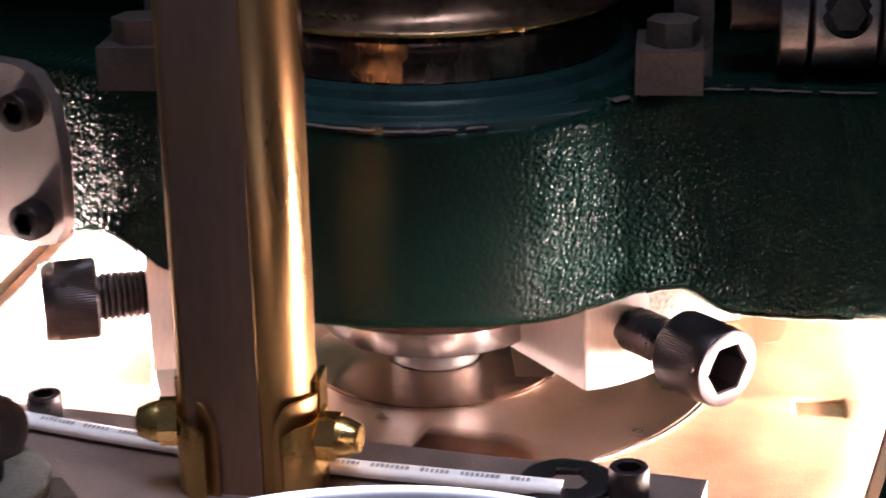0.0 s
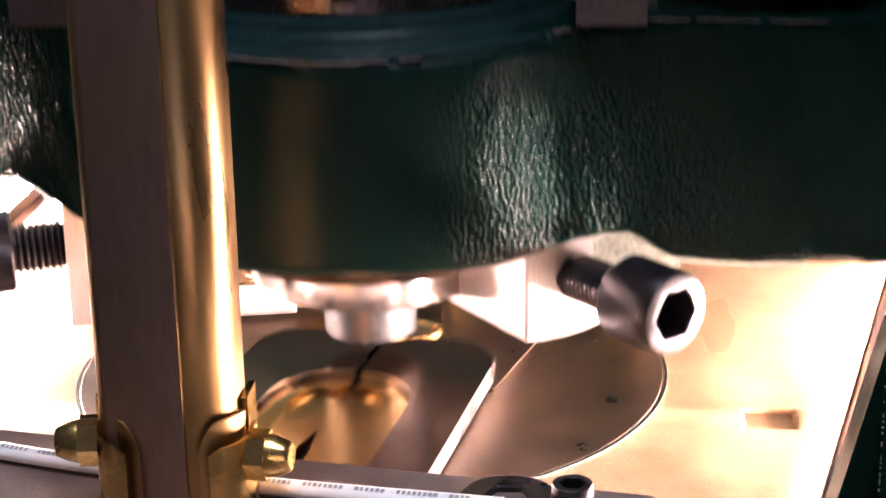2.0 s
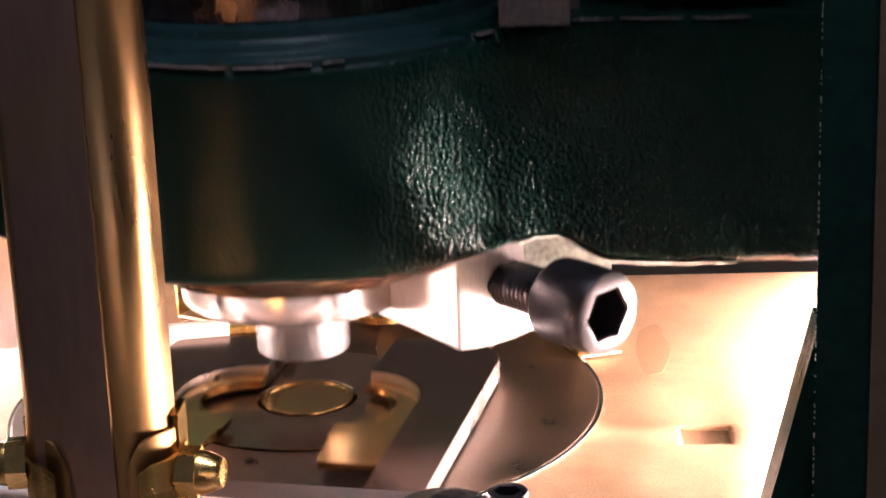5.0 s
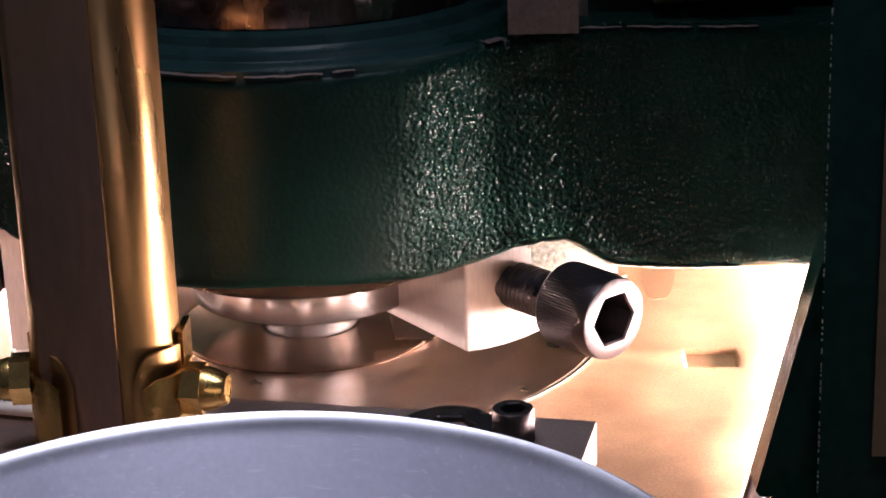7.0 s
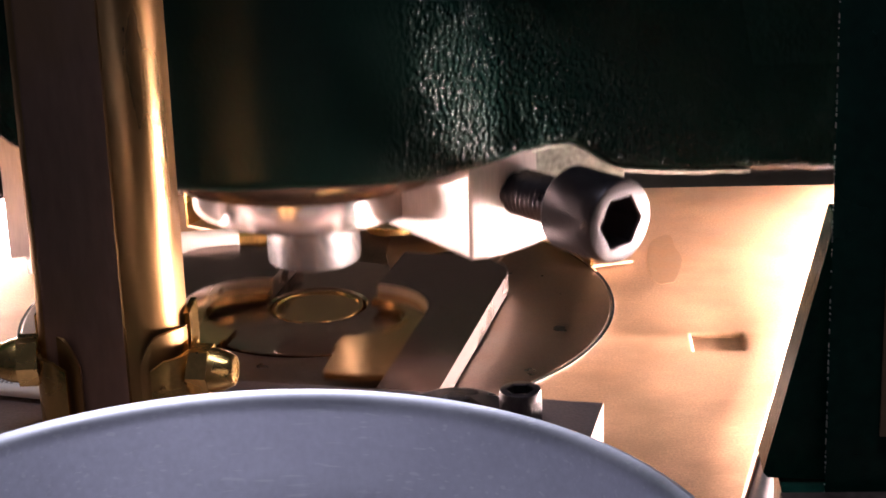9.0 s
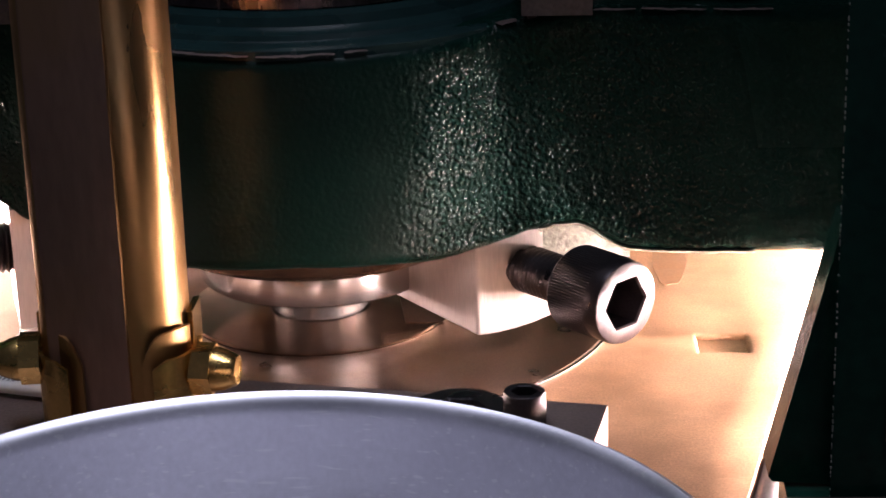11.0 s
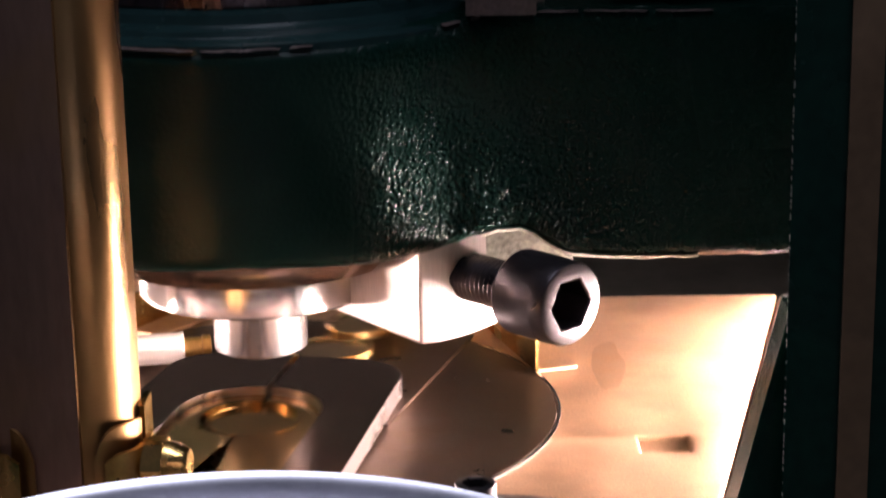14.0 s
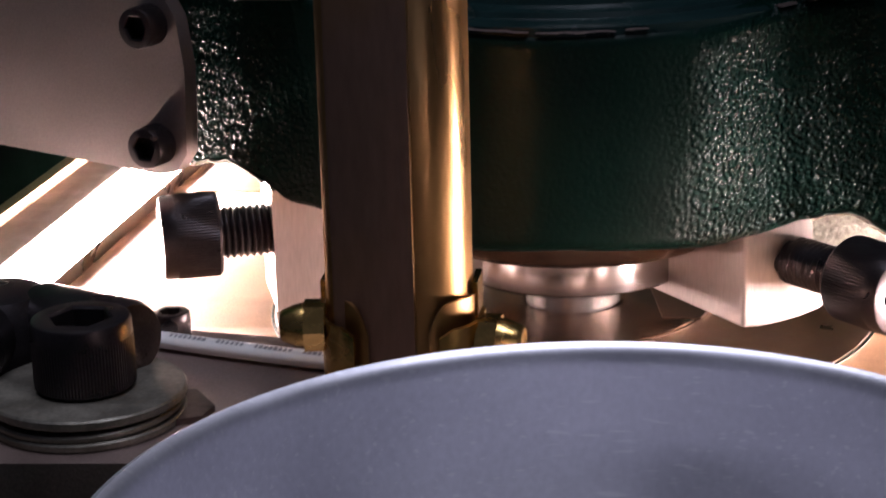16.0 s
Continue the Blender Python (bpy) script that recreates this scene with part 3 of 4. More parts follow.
# ---- column ----
def make_column():
    th = thing("press_column", "dark green painted press column with worn front edge", "column")
    part("casting", prism([(0.1384, -0.163), (0.245, -0.163), (0.245, -0.138), (0.1440, -0.138)], -0.0155, 0.45, 0.0012), GREEN, th)
    bm = bmesh.new()
    rnd = random.Random(9)
    z = -0.01
    while z < 0.30:
        h = 0.0003 + 0.0012 * rnd.random() ** 2
        w = 0.0001 + 0.0003 * rnd.random()
        add(bm, box(0.13826, 0.1384 + w * 0.5, -0.1632, -0.1629 + w * 0.5, z, z + h, 0))
        z += h + 0.0005 + 0.003 * rnd.random() ** 2
    part("worn_edge", bm, WORN, th, "chipped bare edge of the column")
    # sloping foot of the casting
    bm = prism([(0.1400, 0.0836), (0.1252, 0.0225), (0.1262, 0.0212), (0.1500, 0.0200), (0.1500, 0.0836)], -0.012, 0.0, 0.0008)
    bm.transform(Matrix(((1, 0, 0, 0), (0, 0, 1, -0.144), (0, 1, 0, 0), (0, 0, 0, 1))))
    part("foot", bm, GREEN, th)
    # block added below the foot to hide the lit bed behind it
    part("masking_plinth", box(0.1290, 0.245, -0.1655, -0.1445, -0.0155, 0.0198, 0.001), GREEN, th)
    part("strip", box(0.1502, 0.1572, -0.1642, -0.1631, 0.035, 0.45, 0.0004), TANSTRIP, th, "tan strip on the column's front")
    lone("front_rail", box(0.128, 0.40, -0.185, -0.166, 0.0, 0.0222, 0.001), DARKSTEEL, "brown steel rail beside the bowl", "rail")


# ---- lamps ----
def make_led(a, b, facing, width, name_label, lit):
    th = thing("led_lamp", name_label, "lamp", "led strip lamps")
    a, b, n = Vector(a), Vector(b), Vector(facing).normalized()
    d = (b - a).normalized()
    w = n.cross(d).normalized() * width / 2
    bm = bmesh.new()
    vs = []
    for p in (a, b):
        for k in (-1, 1):
            for q in (0, 0.004):
                vs.append(bm.verts.new(p + w * k * (1 - 0.15 * (q > 0)) + n * q))
    bmesh.ops.convex_hull(bm, input=vs)
    part("diffuser", bm, lit, th, "glowing white diffuser")
    bm = bmesh.new()
    vs = []
    for p in (a - d * 0.002, b + d * 0.002):
        for k in (-1, 1):
            for q in (-0.010, -0.0005):
                vs.append(bm.verts.new(p + w * k * 1.25 + n * q))
    bmesh.ops.convex_hull(bm, input=vs)
    part("housing", bm, STEEL, th, "aluminium lamp housing")


def make_lamps():
    make_led((-0.180, -0.03, 0.0035), (-0.166, 0.26, 0.0035), (0.35, 0, 1), 0.012, "glowing strip lamp lying beside the plate", LED)
    th = thing("lamp_tray", "brown metal tray with a raised tan rim under the lamp", "tray")
    part("base", prism([(-0.212, -0.05), (-0.160, -0.05), (-0.153, 0.10), (-0.153, 0.26), (-0.197, 0.26)], -0.0158, -0.0075, 0.0006), GREY, th)
    part("shelf", prism([(-0.2080, -0.05), (-0.1905, -0.05), (-0.1760, 0.26), (-0.1930, 0.26)], -0.0074, 0.0068, 0.0008), GREY, th, "brown grey shelf beside the lamp")
    part("rim", prism([(-0.2135, -0.05), (-0.2085, -0.05), (-0.1935, 0.26), (-0.1985, 0.26)], -0.0074, 0.0105, 0.0008), PLATE, th)
    # short unseen strip lamp, added low to light the plate's front edge
    make_led((0.1700, -0.128, 0.0040), (0.1800, -0.052, 0.0040), (-1, 0.13, -0.10), 0.006, "unseen hooded strip lamp added to light the plate's front", LED_RIGHT)
    # unseen hood, added to cut the short lamp's light on the ram
    lone("light_blocking_hood", prism([(0.1475, -0.132), (0.1790, -0.132), (0.1900, -0.053), (0.1610, -0.053)], 0.0100, 0.0114, 0.0003), BLACK, "unseen black hood added to keep the short lamp off the ram", "lamp hood")
    make_led((0.1955, -0.050, 0.009), (0.216, 0.13, 0.009), (-1, -0.05, 0.12), 0.011, "glowing strip lamp behind the column", LED_RIGHT)
    # unseen hood, added so that the long lamp leaves the raised ram dark
    lone("light_blocking_hood", prism([(0.1600, -0.052), (0.2060, -0.052), (0.2280, 0.132), (0.1860, 0.132)], 0.0310, 0.0323, 0.0003), BLACK,
         "unseen black hood added to keep the long lamp off the raised ram", "lamp hood")
    # unseen sheet added behind the lamp, so that its hood stands on the bed
    lone("added_hood_back", prism([(0.2065, -0.052), (0.2080, -0.052), (0.2300, 0.132), (0.2285, 0.132)], -0.0158, 0.0323, 0.0003), BLACK,
         "unseen black upright sheet added behind the long lamp", "back sheet")
    # black strip added to block the long lamp's light from the bed
    lip = prism([(0.1540, -0.072), (0.1565, -0.072), (0.2015, 0.13), (0.1990, 0.13)], -0.0158, 0.0002, 0.0004)
    lone("light_stop_strip", lip, BLACK, "upright black strip added to keep lamp light off the bed", "cover strip")


# ---- the ram ----
def outline():
    """The ram casting's front outline in the plan, from its left end to its right end, in even steps."""
    R = 0.080
    pts = [(-0.175, 0.006), (-0.150, -0.004), (-0.126, -0.0145), (-0.112, -0.0205), (-0.100, -0.0245), (-0.090, -0.0275)]
    a0, a1 = 214, 318
    for i in range(41):
        a = radians(a0 + (a1 - a0) * i / 40)
        pts.append((C.x + R * math.cos(a), C.y + R * math.sin(a)))
    pts += [(0.072, -0.0390), (0.083, -0.0362), (0.096, -0.0365), (0.112, -0.0385), (0.130, -0.0405), (0.150, -0.0420), (0.175, -0.043), (0.23, -0.043)]
    # even steps
    out = []
    step = 0.0022
    last = Vector(pts[0])
    out.append(last.copy())
    for p in pts[1:]:
        p = Vector(p)
        while (p - last).length > step:
            last = last + (p - last).normalized() * step
            out.append(last.copy())
    for _ in range(3):
        out = [out[0]] + [(out[i - 1] + out[i] * 2 + out[i + 1]) / 4 for i in range(1, len(out) - 1)] + [out[-1]]
    return out


def curve(points, x):
    for (x0, y0), (x1, y1) in zip(points, points[1:]):
        if x <= x1:
            k = max(0, (x - x0) / (x1 - x0))
            return y0 + (y1 - y0) * k
    return points[-1][1]


BOTTOM = [(-0.175, 0.058), (-0.124, 0.0535), (-0.110, 0.0515), (-0.104, 0.0535), (-0.098, 0.0545), (-0.090, 0.0515), (-0.080, 0.0430), (-0.060, 0.0390), (-0.030, 0.0391), (0.006, 0.0407),
          (0.030, 0.0396), (0.045, 0.0383), (0.055, 0.0382), (0.062, 0.0394), (0.070, 0.0415), (0.076, 0.0427), (0.083, 0.0428), (0.087, 0.0412), (0.091, 0.0384), (0.096, 0.0358), (0.104, 0.0350), (0.125, 0.0354), (0.23, 0.0382)]
TOP = [(-0.175, 0.112), (-0.09, 0.110), (-0.06, 0.104), (0.0, 0.1020), (0.04, 0.1025), (0.062, 0.1040), (0.075, 0.1060), (0.085, 0.1068), (0.23, 0.1075)]


def make_ram():
    ram = thing("press_ram", "heavy dark green cast press ram carrying the upper stamp", "press ram", at=Matrix.Translation(C))
    inv = Matrix.Translation(-C)

    def rp(name, bm, mat, label="", parent=None, smooth=35):
        bm.transform(inv)
        return part(name, bm, mat, parent or ram, label, smooth)

    line = outline()
    bm = bmesh.new()
    cast = bm.verts.layers.float.new("rough_cast")
    rows = 44
    cols = []
    for i, p in enumerate(line):
        q0, q1 = line[max(i - 1, 0)], line[min(i + 1, len(line) - 1)]
        d = (q1 - q0).normalized()
        nrm = Vector((d.y, -d.x))
        zb, zt = curve(BOTTOM, p.x), curve(TOP, p.x)
        zb += 0.0009 * noise.noise((p.x * 180, 3.3, 0)) if p.x > 0.05 or p.x < -0.07 else 0.0
        col = []
        for k in range(rows + 1):
            t = k / rows
            z = zb + (zt - zb) * t
            lumpy = min(1, max(0, (p.x - 0.030) / 0.022)) if p.x > 0 else min(1, max(0, (-p.x - 0.06) / 0.03))
            lump = 0.00050 * lumpy * (noise.noise((p.x * 330, p.y * 330, z * 330)) + 0.6 * noise.noise((p.x * 700, p.y * 700, z * 700)))
            roll = 0.0035 * max(0, 1 - t / 0.05) ** 2 + (0.0050 if p.x < 0.08 else 0.0012) * max(0, (t - 0.93) / 0.07) ** 2
            q = p + nrm * (lump - roll)
            v = bm.verts.new((q.x, q.y, z))
            v[cast] = 0.10 + 0.90 * lumpy * (1.0 if p.x < 0.1 else max(0.35, 1 - (p.x - 0.1) / 0.05)) * (1.0 - 0.45 * t)
            col.append(v)
        cols.append(col)
    for a, b in zip(cols, cols[1:]):
        for k in range(rows):
            bm.faces.new((a[k], b[k], b[k + 1], a[k + 1]))
    # close it behind, below and above
    backs = [(bm.verts.new((c[0].co.x, 0.13, c[0].co.z)), bm.verts.new((c[-1].co.x, 0.13, c[-1].co.z + 0.004))) for c in cols]
    for (a, b), (ba, bb) in zip(zip(cols, cols[1:]), zip(backs, backs[1:])):
        bm.faces.new((b[0], a[0], ba[0], bb[0]))
        bm.faces.new((a[-1], b[-1], bb[1], ba[1]))
        bm.faces.new((ba[0], ba[1], bb[1], bb[0]))
    bm.faces.new([*cols[0], backs[0][1], backs[0][0]])
    bm.faces.new([*reversed(cols[-1]), backs[-1][0], backs[-1][1]])
    rp("casting", bm, GREEN_CAST, "", smooth=50)
    # worn pale edge below, beside each screw
    for x0, x1 in ((0.071, 0.135), (-0.108, -0.086)):
        bm = bmesh.new()
        prev = None
        for c in line:
            if not x0 < c.x < x1:
                continue
            zb = curve(BOTTOM, c.x) + 0.0009 * noise.noise((c.x * 180, 3.3, 0))
            h = 0.0006 + 0.0012 * abs(noise.noise((c.x * 260, 1.7, 5)))
            y = c.y + 0.0022
            row = [bm.verts.new((c.x, y, zb - 0.0003)), bm.verts.new((c.x, y - 0.0015, zb + h)), bm.verts.new((c.x, y + 0.004, zb - 0.0004)), bm.verts.new((c.x, y + 0.004, zb + h))]
            if prev:
                for k, j in ((0, 1), (1, 3), (3, 2), (2, 0)):
                    bm.faces.new((prev[k], row[k], row[j], prev[j]))
            prev = row
        rp("worn_lip", bm, CHIPPED, "chipped pale lower edge")
    # ragged chips along the crest of the drum
    for x0, x1 in ((-0.046, -0.034), (-0.030, -0.004), (-0.002, 0.019), (0.0215, 0.0275), (0.062, 0.0665), (0.0695, 0.072), (0.0745, 0.0835), (0.0875, 0.0990), (0.1005, 0.1180), (0.1200, 0.1360)):
        bm = bmesh.new()
        prev = None
        for k in range(41):
            x = x0 + (x1 - x0) * k / 40
            i = min(range(1, len(line)), key=lambda q: abs(line[q].x - x))
            d = (line[i] - line[i - 1]).normalized()
            y = line[i].y + (x - line[i].x) * d.y / max(0.2, d.x)
            out = Vector((d.y, -d.x))
            fade = min(1.0, k / 6, (40 - k) / 6)
            h = (0.00005 + 0.0003 * abs(noise.noise((x * 620, 7.7, 1.5))) ** 1.3) * fade + 0.00004
            z = curve(TOP, x) - 0.0010 + 0.0003 * noise.noise((x * 300, 2.2, 0.4))
            row = []
            for o, zz in ((0.00012, z - h), (-0.0008, z + h), (-0.0040, z + h), (-0.0040, z - h)):
                p = Vector((x, y)) + out * o
                row.append(bm.verts.new((p.x, p.y, zz)))
            if prev:
                for j in range(4):
                    bm.faces.new((prev[j], row[j], row[(j + 1) % 4], prev[(j + 1) % 4]))
            else:
                bm.faces.new(row)
            prev = row
        bm.faces.new(prev)
        rp("paint_chip", bm, CHIP)
    # a row of worn engraved marks down the drum, too faint to read
    for z, strokes in ((0.083, 3), (0.0745, 2), (0.066, 3), (0.0575, 2), (0.049, 3)):
        bm = bmesh.new()
        for j in range(strokes):
            a = radians(-116.5 - 1.3 * j) if strokes == 3 else radians(-116.8 - 2.4 * j)
            p = C + Vector((math.cos(a), math.sin(a), 0)) * 0.0798
            stroke = box(-0.00012, 0.00012, -0.0001, 0.0005, z - 0.0026, z + 0.0026, 0.0001, 1)
            stroke.transform(Matrix.Translation(p) @ pose(0, 0, 0, 0, 0, math.degrees(a) + 90))
            add(bm, stroke)
        a = radians(-117.9)
        p = C + Vector((math.cos(a), math.sin(a), 0)) * 0.0798
        stroke = box(-0.0018, 0.0018, -0.0001, 0.0005, z + 0.0024, z + 0.0027, 0.0001, 1)
        stroke.transform(Matrix.Translation(p) @ pose(0, 0, 0, 0, 0, math.degrees(a) + 90))
        add(bm, stroke)
        rp("engraved_mark", bm, GREEN_TOP)
    # turned collar steps and the oily steel ring on top
    bm = lathe([(0.0790, 0.098), (0.0786, 0.1022), (0.0772, 0.1030), (0.0730, 0.1036), (0.0722, 0.1050), (0.0700, 0.1056), (0.0665, 0.1060), (0.0655, 0.1085), (0.0625, 0.1092), (0.060, 0.1094), (0.0, 0.1094)], 144,
               Matrix.Translation(C))
    rp("collar", bm, GREEN_TOP, "stepped oily green collar")
    bm = lathe([(0.0, 0.1086), (0.0600, 0.1086), (0.0612, 0.1098), (0.0612, 0.1180), (0.0618, 0.1190), (0.0618, 0.1215), (0.0600, 0.1235), (0.0, 0.1235)], 144, Matrix.Translation(C))
    ring = rp("steel_ring", bm, OILY, "dark oily streaked steel ring")
    bm = lathe([(0.0580, 0.1232), (0.0617, 0.1232), (0.0622, 0.1240), (0.0616, 0.1250), (0.0590, 0.1256), (0.0560, 0.1290), (0.0540, 0.1340), (0.0540, 0.20), (0.0, 0.20)], 144, Matrix.Translation(C))
    rp("piston", bm, PISTON, "oily brown piston", smooth=60)
    # thin brass wire lying in the step, and beads of oil on the ring
    bm = lathe([(0.0624 + 0.0007 * math.cos(q * math.pi / 4), 0.1240 + 0.0007 * math.sin(q * math.pi / 4)) for q in range(9)], 144, Matrix.Translation(C))
    rp("wire_ring", bm, BRASS, "thin brass wire ring")
    rnd = random.Random(5)
    for q in range(16):
        a = radians(-95 + 62 * rnd.random()) if q < 11 else radians(-125 + 30 * rnd.random())
        r, zz = (0.0614, 0.1218 + 0.002 * rnd.random()) if q < 11 else (0.0575, 0.1275)
        w, h = 0.0006 + 0.0016 * rnd.random(), 0.0004 + 0.0006 * rnd.random()
        bm = bmesh.new()
        bmesh.ops.create_uvsphere(bm, u_segments=12, v_segments=8, radius=1.0)
        bm.transform(Matrix.Translation(C + Vector((r * math.cos(a), r * math.sin(a), zz))) @ pose(0, 0, 0, 0, 0, math.degrees(a) + 90) @ Matrix.Diagonal((w, 0.0006, h, 1)))
        rp("oil_drop", bm, OIL, smooth=80)
    # lower stamp holder
    bm = lathe([(0, 0.046), (0.0560, 0.046), (0.0560, 0.0375), (0.0540, 0.0310), (0.0480, 0.0262), (0, 0.0262)], 128, Matrix.Translation(C))
    rp("holder_flange", bm, FLANGE_BROWN, "machined steel flange with a brown reflection in its colour")
    bm = lathe([(0, 0.030), (0.0366, 0.030), (0.0370, 0.0290), (0.0370, 0.0140), (0.0364, 0.0133), (0, 0.0133)], 128, Matrix.Translation(C))
    rp("stamp_ring", bm, STAMP, "bright turned stamp ring")
    bm = lathe([(0, 0.014), (0.0147, 0.014), (0.0147, -0.0056), (0.0142, -0.0062), (0, -0.0062)], 96, Matrix.Translation(C))
    rp("upper_stamp", bm, STAMP, "bright cylindrical upper stamp")
    # clamp blocks and their screws
    t, a, b = Vector((0.0535, -0.0360, 0)), Vector((-0.61, 0.79, 0)).normalized() * 0.052, Vector((0.93, 0.36, 0)).normalized()
    face = [(0, 0.047), (0, 0.0094), (0.006, 0.0093), (0.012, 0.0099), (0.018, 0.0110), (0.0240, 0.0128), (0.0285, 0.0180), (0.0300, 0.0280), (0.0300, 0.047)]
    bm = bmesh.new()
    near = [bm.verts.new(t + b * u + Vector((0, 0, z))) for u, z in face]
    far = [bm.verts.new(t + a + b * u + Vector((0, 0, z))) for u, z in face]
    bm.faces.new(near)
    bm.faces.new(list(reversed(far)))
    for k in range(len(face)):
        h = (k + 1) % len(face)
        bm.faces.new((near[h], near[k], far[k], far[h]))
    bmesh.ops.recalc_face_normals(bm, faces=bm.faces)
    bevel(bm, 0.0011, 3, 40)
    rp("clamp_block", bm, BRUSHED, "brushed steel clamp block")
    w = Vector((0.0269, -0.0285, 0)).normalized()
    s = Vector((0.0690, -0.0300, 0.0279))
    cap_screw(ram, s - C - w * 0.004, s - C + w * 0.0392, 0.0122, 0.0200, 0.0072, name="clamp_screw", label="black knurled socket clamp screw")
    t = Vector((-0.0835, -0.0285))
    w = Vector((math.cos(radians(199)), math.sin(radians(199)), 0))
    pts = [t, t - Vector((w.x, w.y)) * 0.045, t - Vector((w.x, w.y)) * 0.045 + Vector((-0.325, 0.945)) * 0.03, t + Vector((-0.325, 0.945)) * 0.03]
    bm = prism([(p.x, p.y) for p in pts], 0.0095, 0.047, 0.0012, 3)
    rp("clamp_block", bm, BRUSHED, "brushed steel clamp block")
    s = Vector((-0.0797, -0.0165, 0.0325))
    cap_screw(ram, s - C - w * 0.006, s - C + w * 0.0400, 0.0127, 0.0175, 0.0079, name="clamp_screw", label="black knurled socket clamp screw")
    # side plate with two cap screws
    o, d = Vector((-0.103, -0.030)), Vector((-0.93, 0.36)).normalized()
    n = Vector((d.y, -d.x))
    n = n if n.y < 0 else -n
    m = Matrix(((-d.x, 0, -n.x, o.x), (-d.y, 0, -n.y, o.y), (0, 1, 0, 0), (0, 0, 0, 1)))
    shape = [(-0.075, 0.0565), (-0.010, 0.0530), (-0.004, 0.0545), (0.0, 0.0600), (0.0012, 0.085), (-0.001, 0.100), (-0.006, 0.108), (-0.013, 0.1105), (-0.075, 0.1130)]
    bm = prism(shape, 0.0, 0.0055, 0.0007)
    bm.transform(m @ Matrix.Translation((0, 0, -0.0075)))
    rp("side_plate", bm, SIDEPLATE, "grey blasted steel side plate")
    for z in (0.0975, 0.0625):
        q = Vector((o.x, o.y, 0)) + Vector((d.x, d.y, 0)) * 0.0095 + Vector((0, 0, z))
        nn = Vector((n.x, n.y, 0))
        cap_screw(ram, q - C + nn * 0.002, q - C + nn * 0.0150, 0.0060, 0.0078, 0.0040, name="plate_screw", label="black socket screw")
    # lug with hexagon bolt
    for x in (0.0775, -0.079):
        y = -0.0330
        lug = rp("lug", box(x - 0.0096, x + 0.0096, y - 0.012, y + 0.014, 0.1062, 0.1190, 0.0007), GREY, "grey steel lug block")
        bm = hexagon(0.0135, 0.119, 0.1262)
        bm.transform(Matrix.Translation((x + 0.001, y - 0.002, 0)) @ pose(0, 0, 0, 0, 0, 12) )
        rp("hex_bolt", bm, GREY, "", lug)
        rp("post", box(x + 0.001, x + 0.0125, y + 0.006, y + 0.018, 0.1062, 0.165, 0.0006), GREY, "", lug)
    # collars on a cross shaft
    y, z, r = -0.020, 0.1275, 0.0185
    for x0, x1, rr in ((0.1085, 0.1165, r), (0.1180, 0.1360, r), (0.1373, 0.1470, r * 0.97)):
        L = x1 - x0
        bm = lathe([(0, 0), (rr - 0.0005, 0), (rr, 0.0005), (rr, L - 0.0005), (rr - 0.0005, L), (0, L)], 64, pose(x0, y, z, 0, 90, 0))
        rp("shaft_collar", bm, COLLAR, "grey steel shaft collar")
    bm = lathe([(0, 0), (0.009, 0), (0.009, 0.07), (0, 0.07)], 40, pose(0.095, y, z, 0, 90, 0))
    rp("shaft", bm, DARKSTEEL)
    a = Vector((0.127, y, z)) + Vector((0, -0.93, 0.05)) * 0.0170
    bm = hexagon(0.0088, 0, 0.0046)
    bm.transform(along(a, a + Vector((0, -1, 0.1))))
    rp("set_screw", bm, GREY, "worn grey set screw")
    # closed black disc paints the dark inside of the collar's hole
    a = Vector((0.1423, y, z)) + Vector((0, -0.93, -0.28)) * 0.0180
    bm = lathe([(0, -0.004), (0.0022, -0.004), (0.0026, 0.0004), (0.0022, 0.0005), (0, 0.0005)], 24)
    bm.transform(along(a, a + Vector((0, -1, -0.3))))
    rp("set_hole", bm, BLACK)
    # black ring round the set screw, painting the shade of its recess
    a = Vector((0.127, y, z)) + Vector((0, -0.985, 0.05)) * 0.0184
    bm = lathe([(0.0032, -0.002), (0.0066, -0.002), (0.0070, 0.0003), (0.0040, 0.0005)], 32)
    bm.transform(along(a, a + Vector((0, -1, 0.1))))
    rp("recess_shade_ring", bm, BLACK)
    # bare recess wall over the clamp screw; the light on it is in its pale colour
    bm = prism([(0.055, -0.0300), (0.098, -0.0265), (0.098, -0.0225), (0.055, -0.026)], 0.030, 0.049, 0.0006)
    rp("recess_wall", bm, CHIPPED, "bare cast recess made pale for the light on it")
    # dark housing behind the shaft
    rp("back_housing", box(-0.22, 0.23, 0.060, 0.12, 0.112, 0.30, 0.003), VOID)
    return ram


# ---- the feed gripper ----
def arc(r, a0, a1, n):
    return [(r * math.cos(radians(a0 + (a1 - a0) * i / n)), r * math.sin(radians(a0 + (a1 - a0) * i / n))) for i in range(n + 1)]


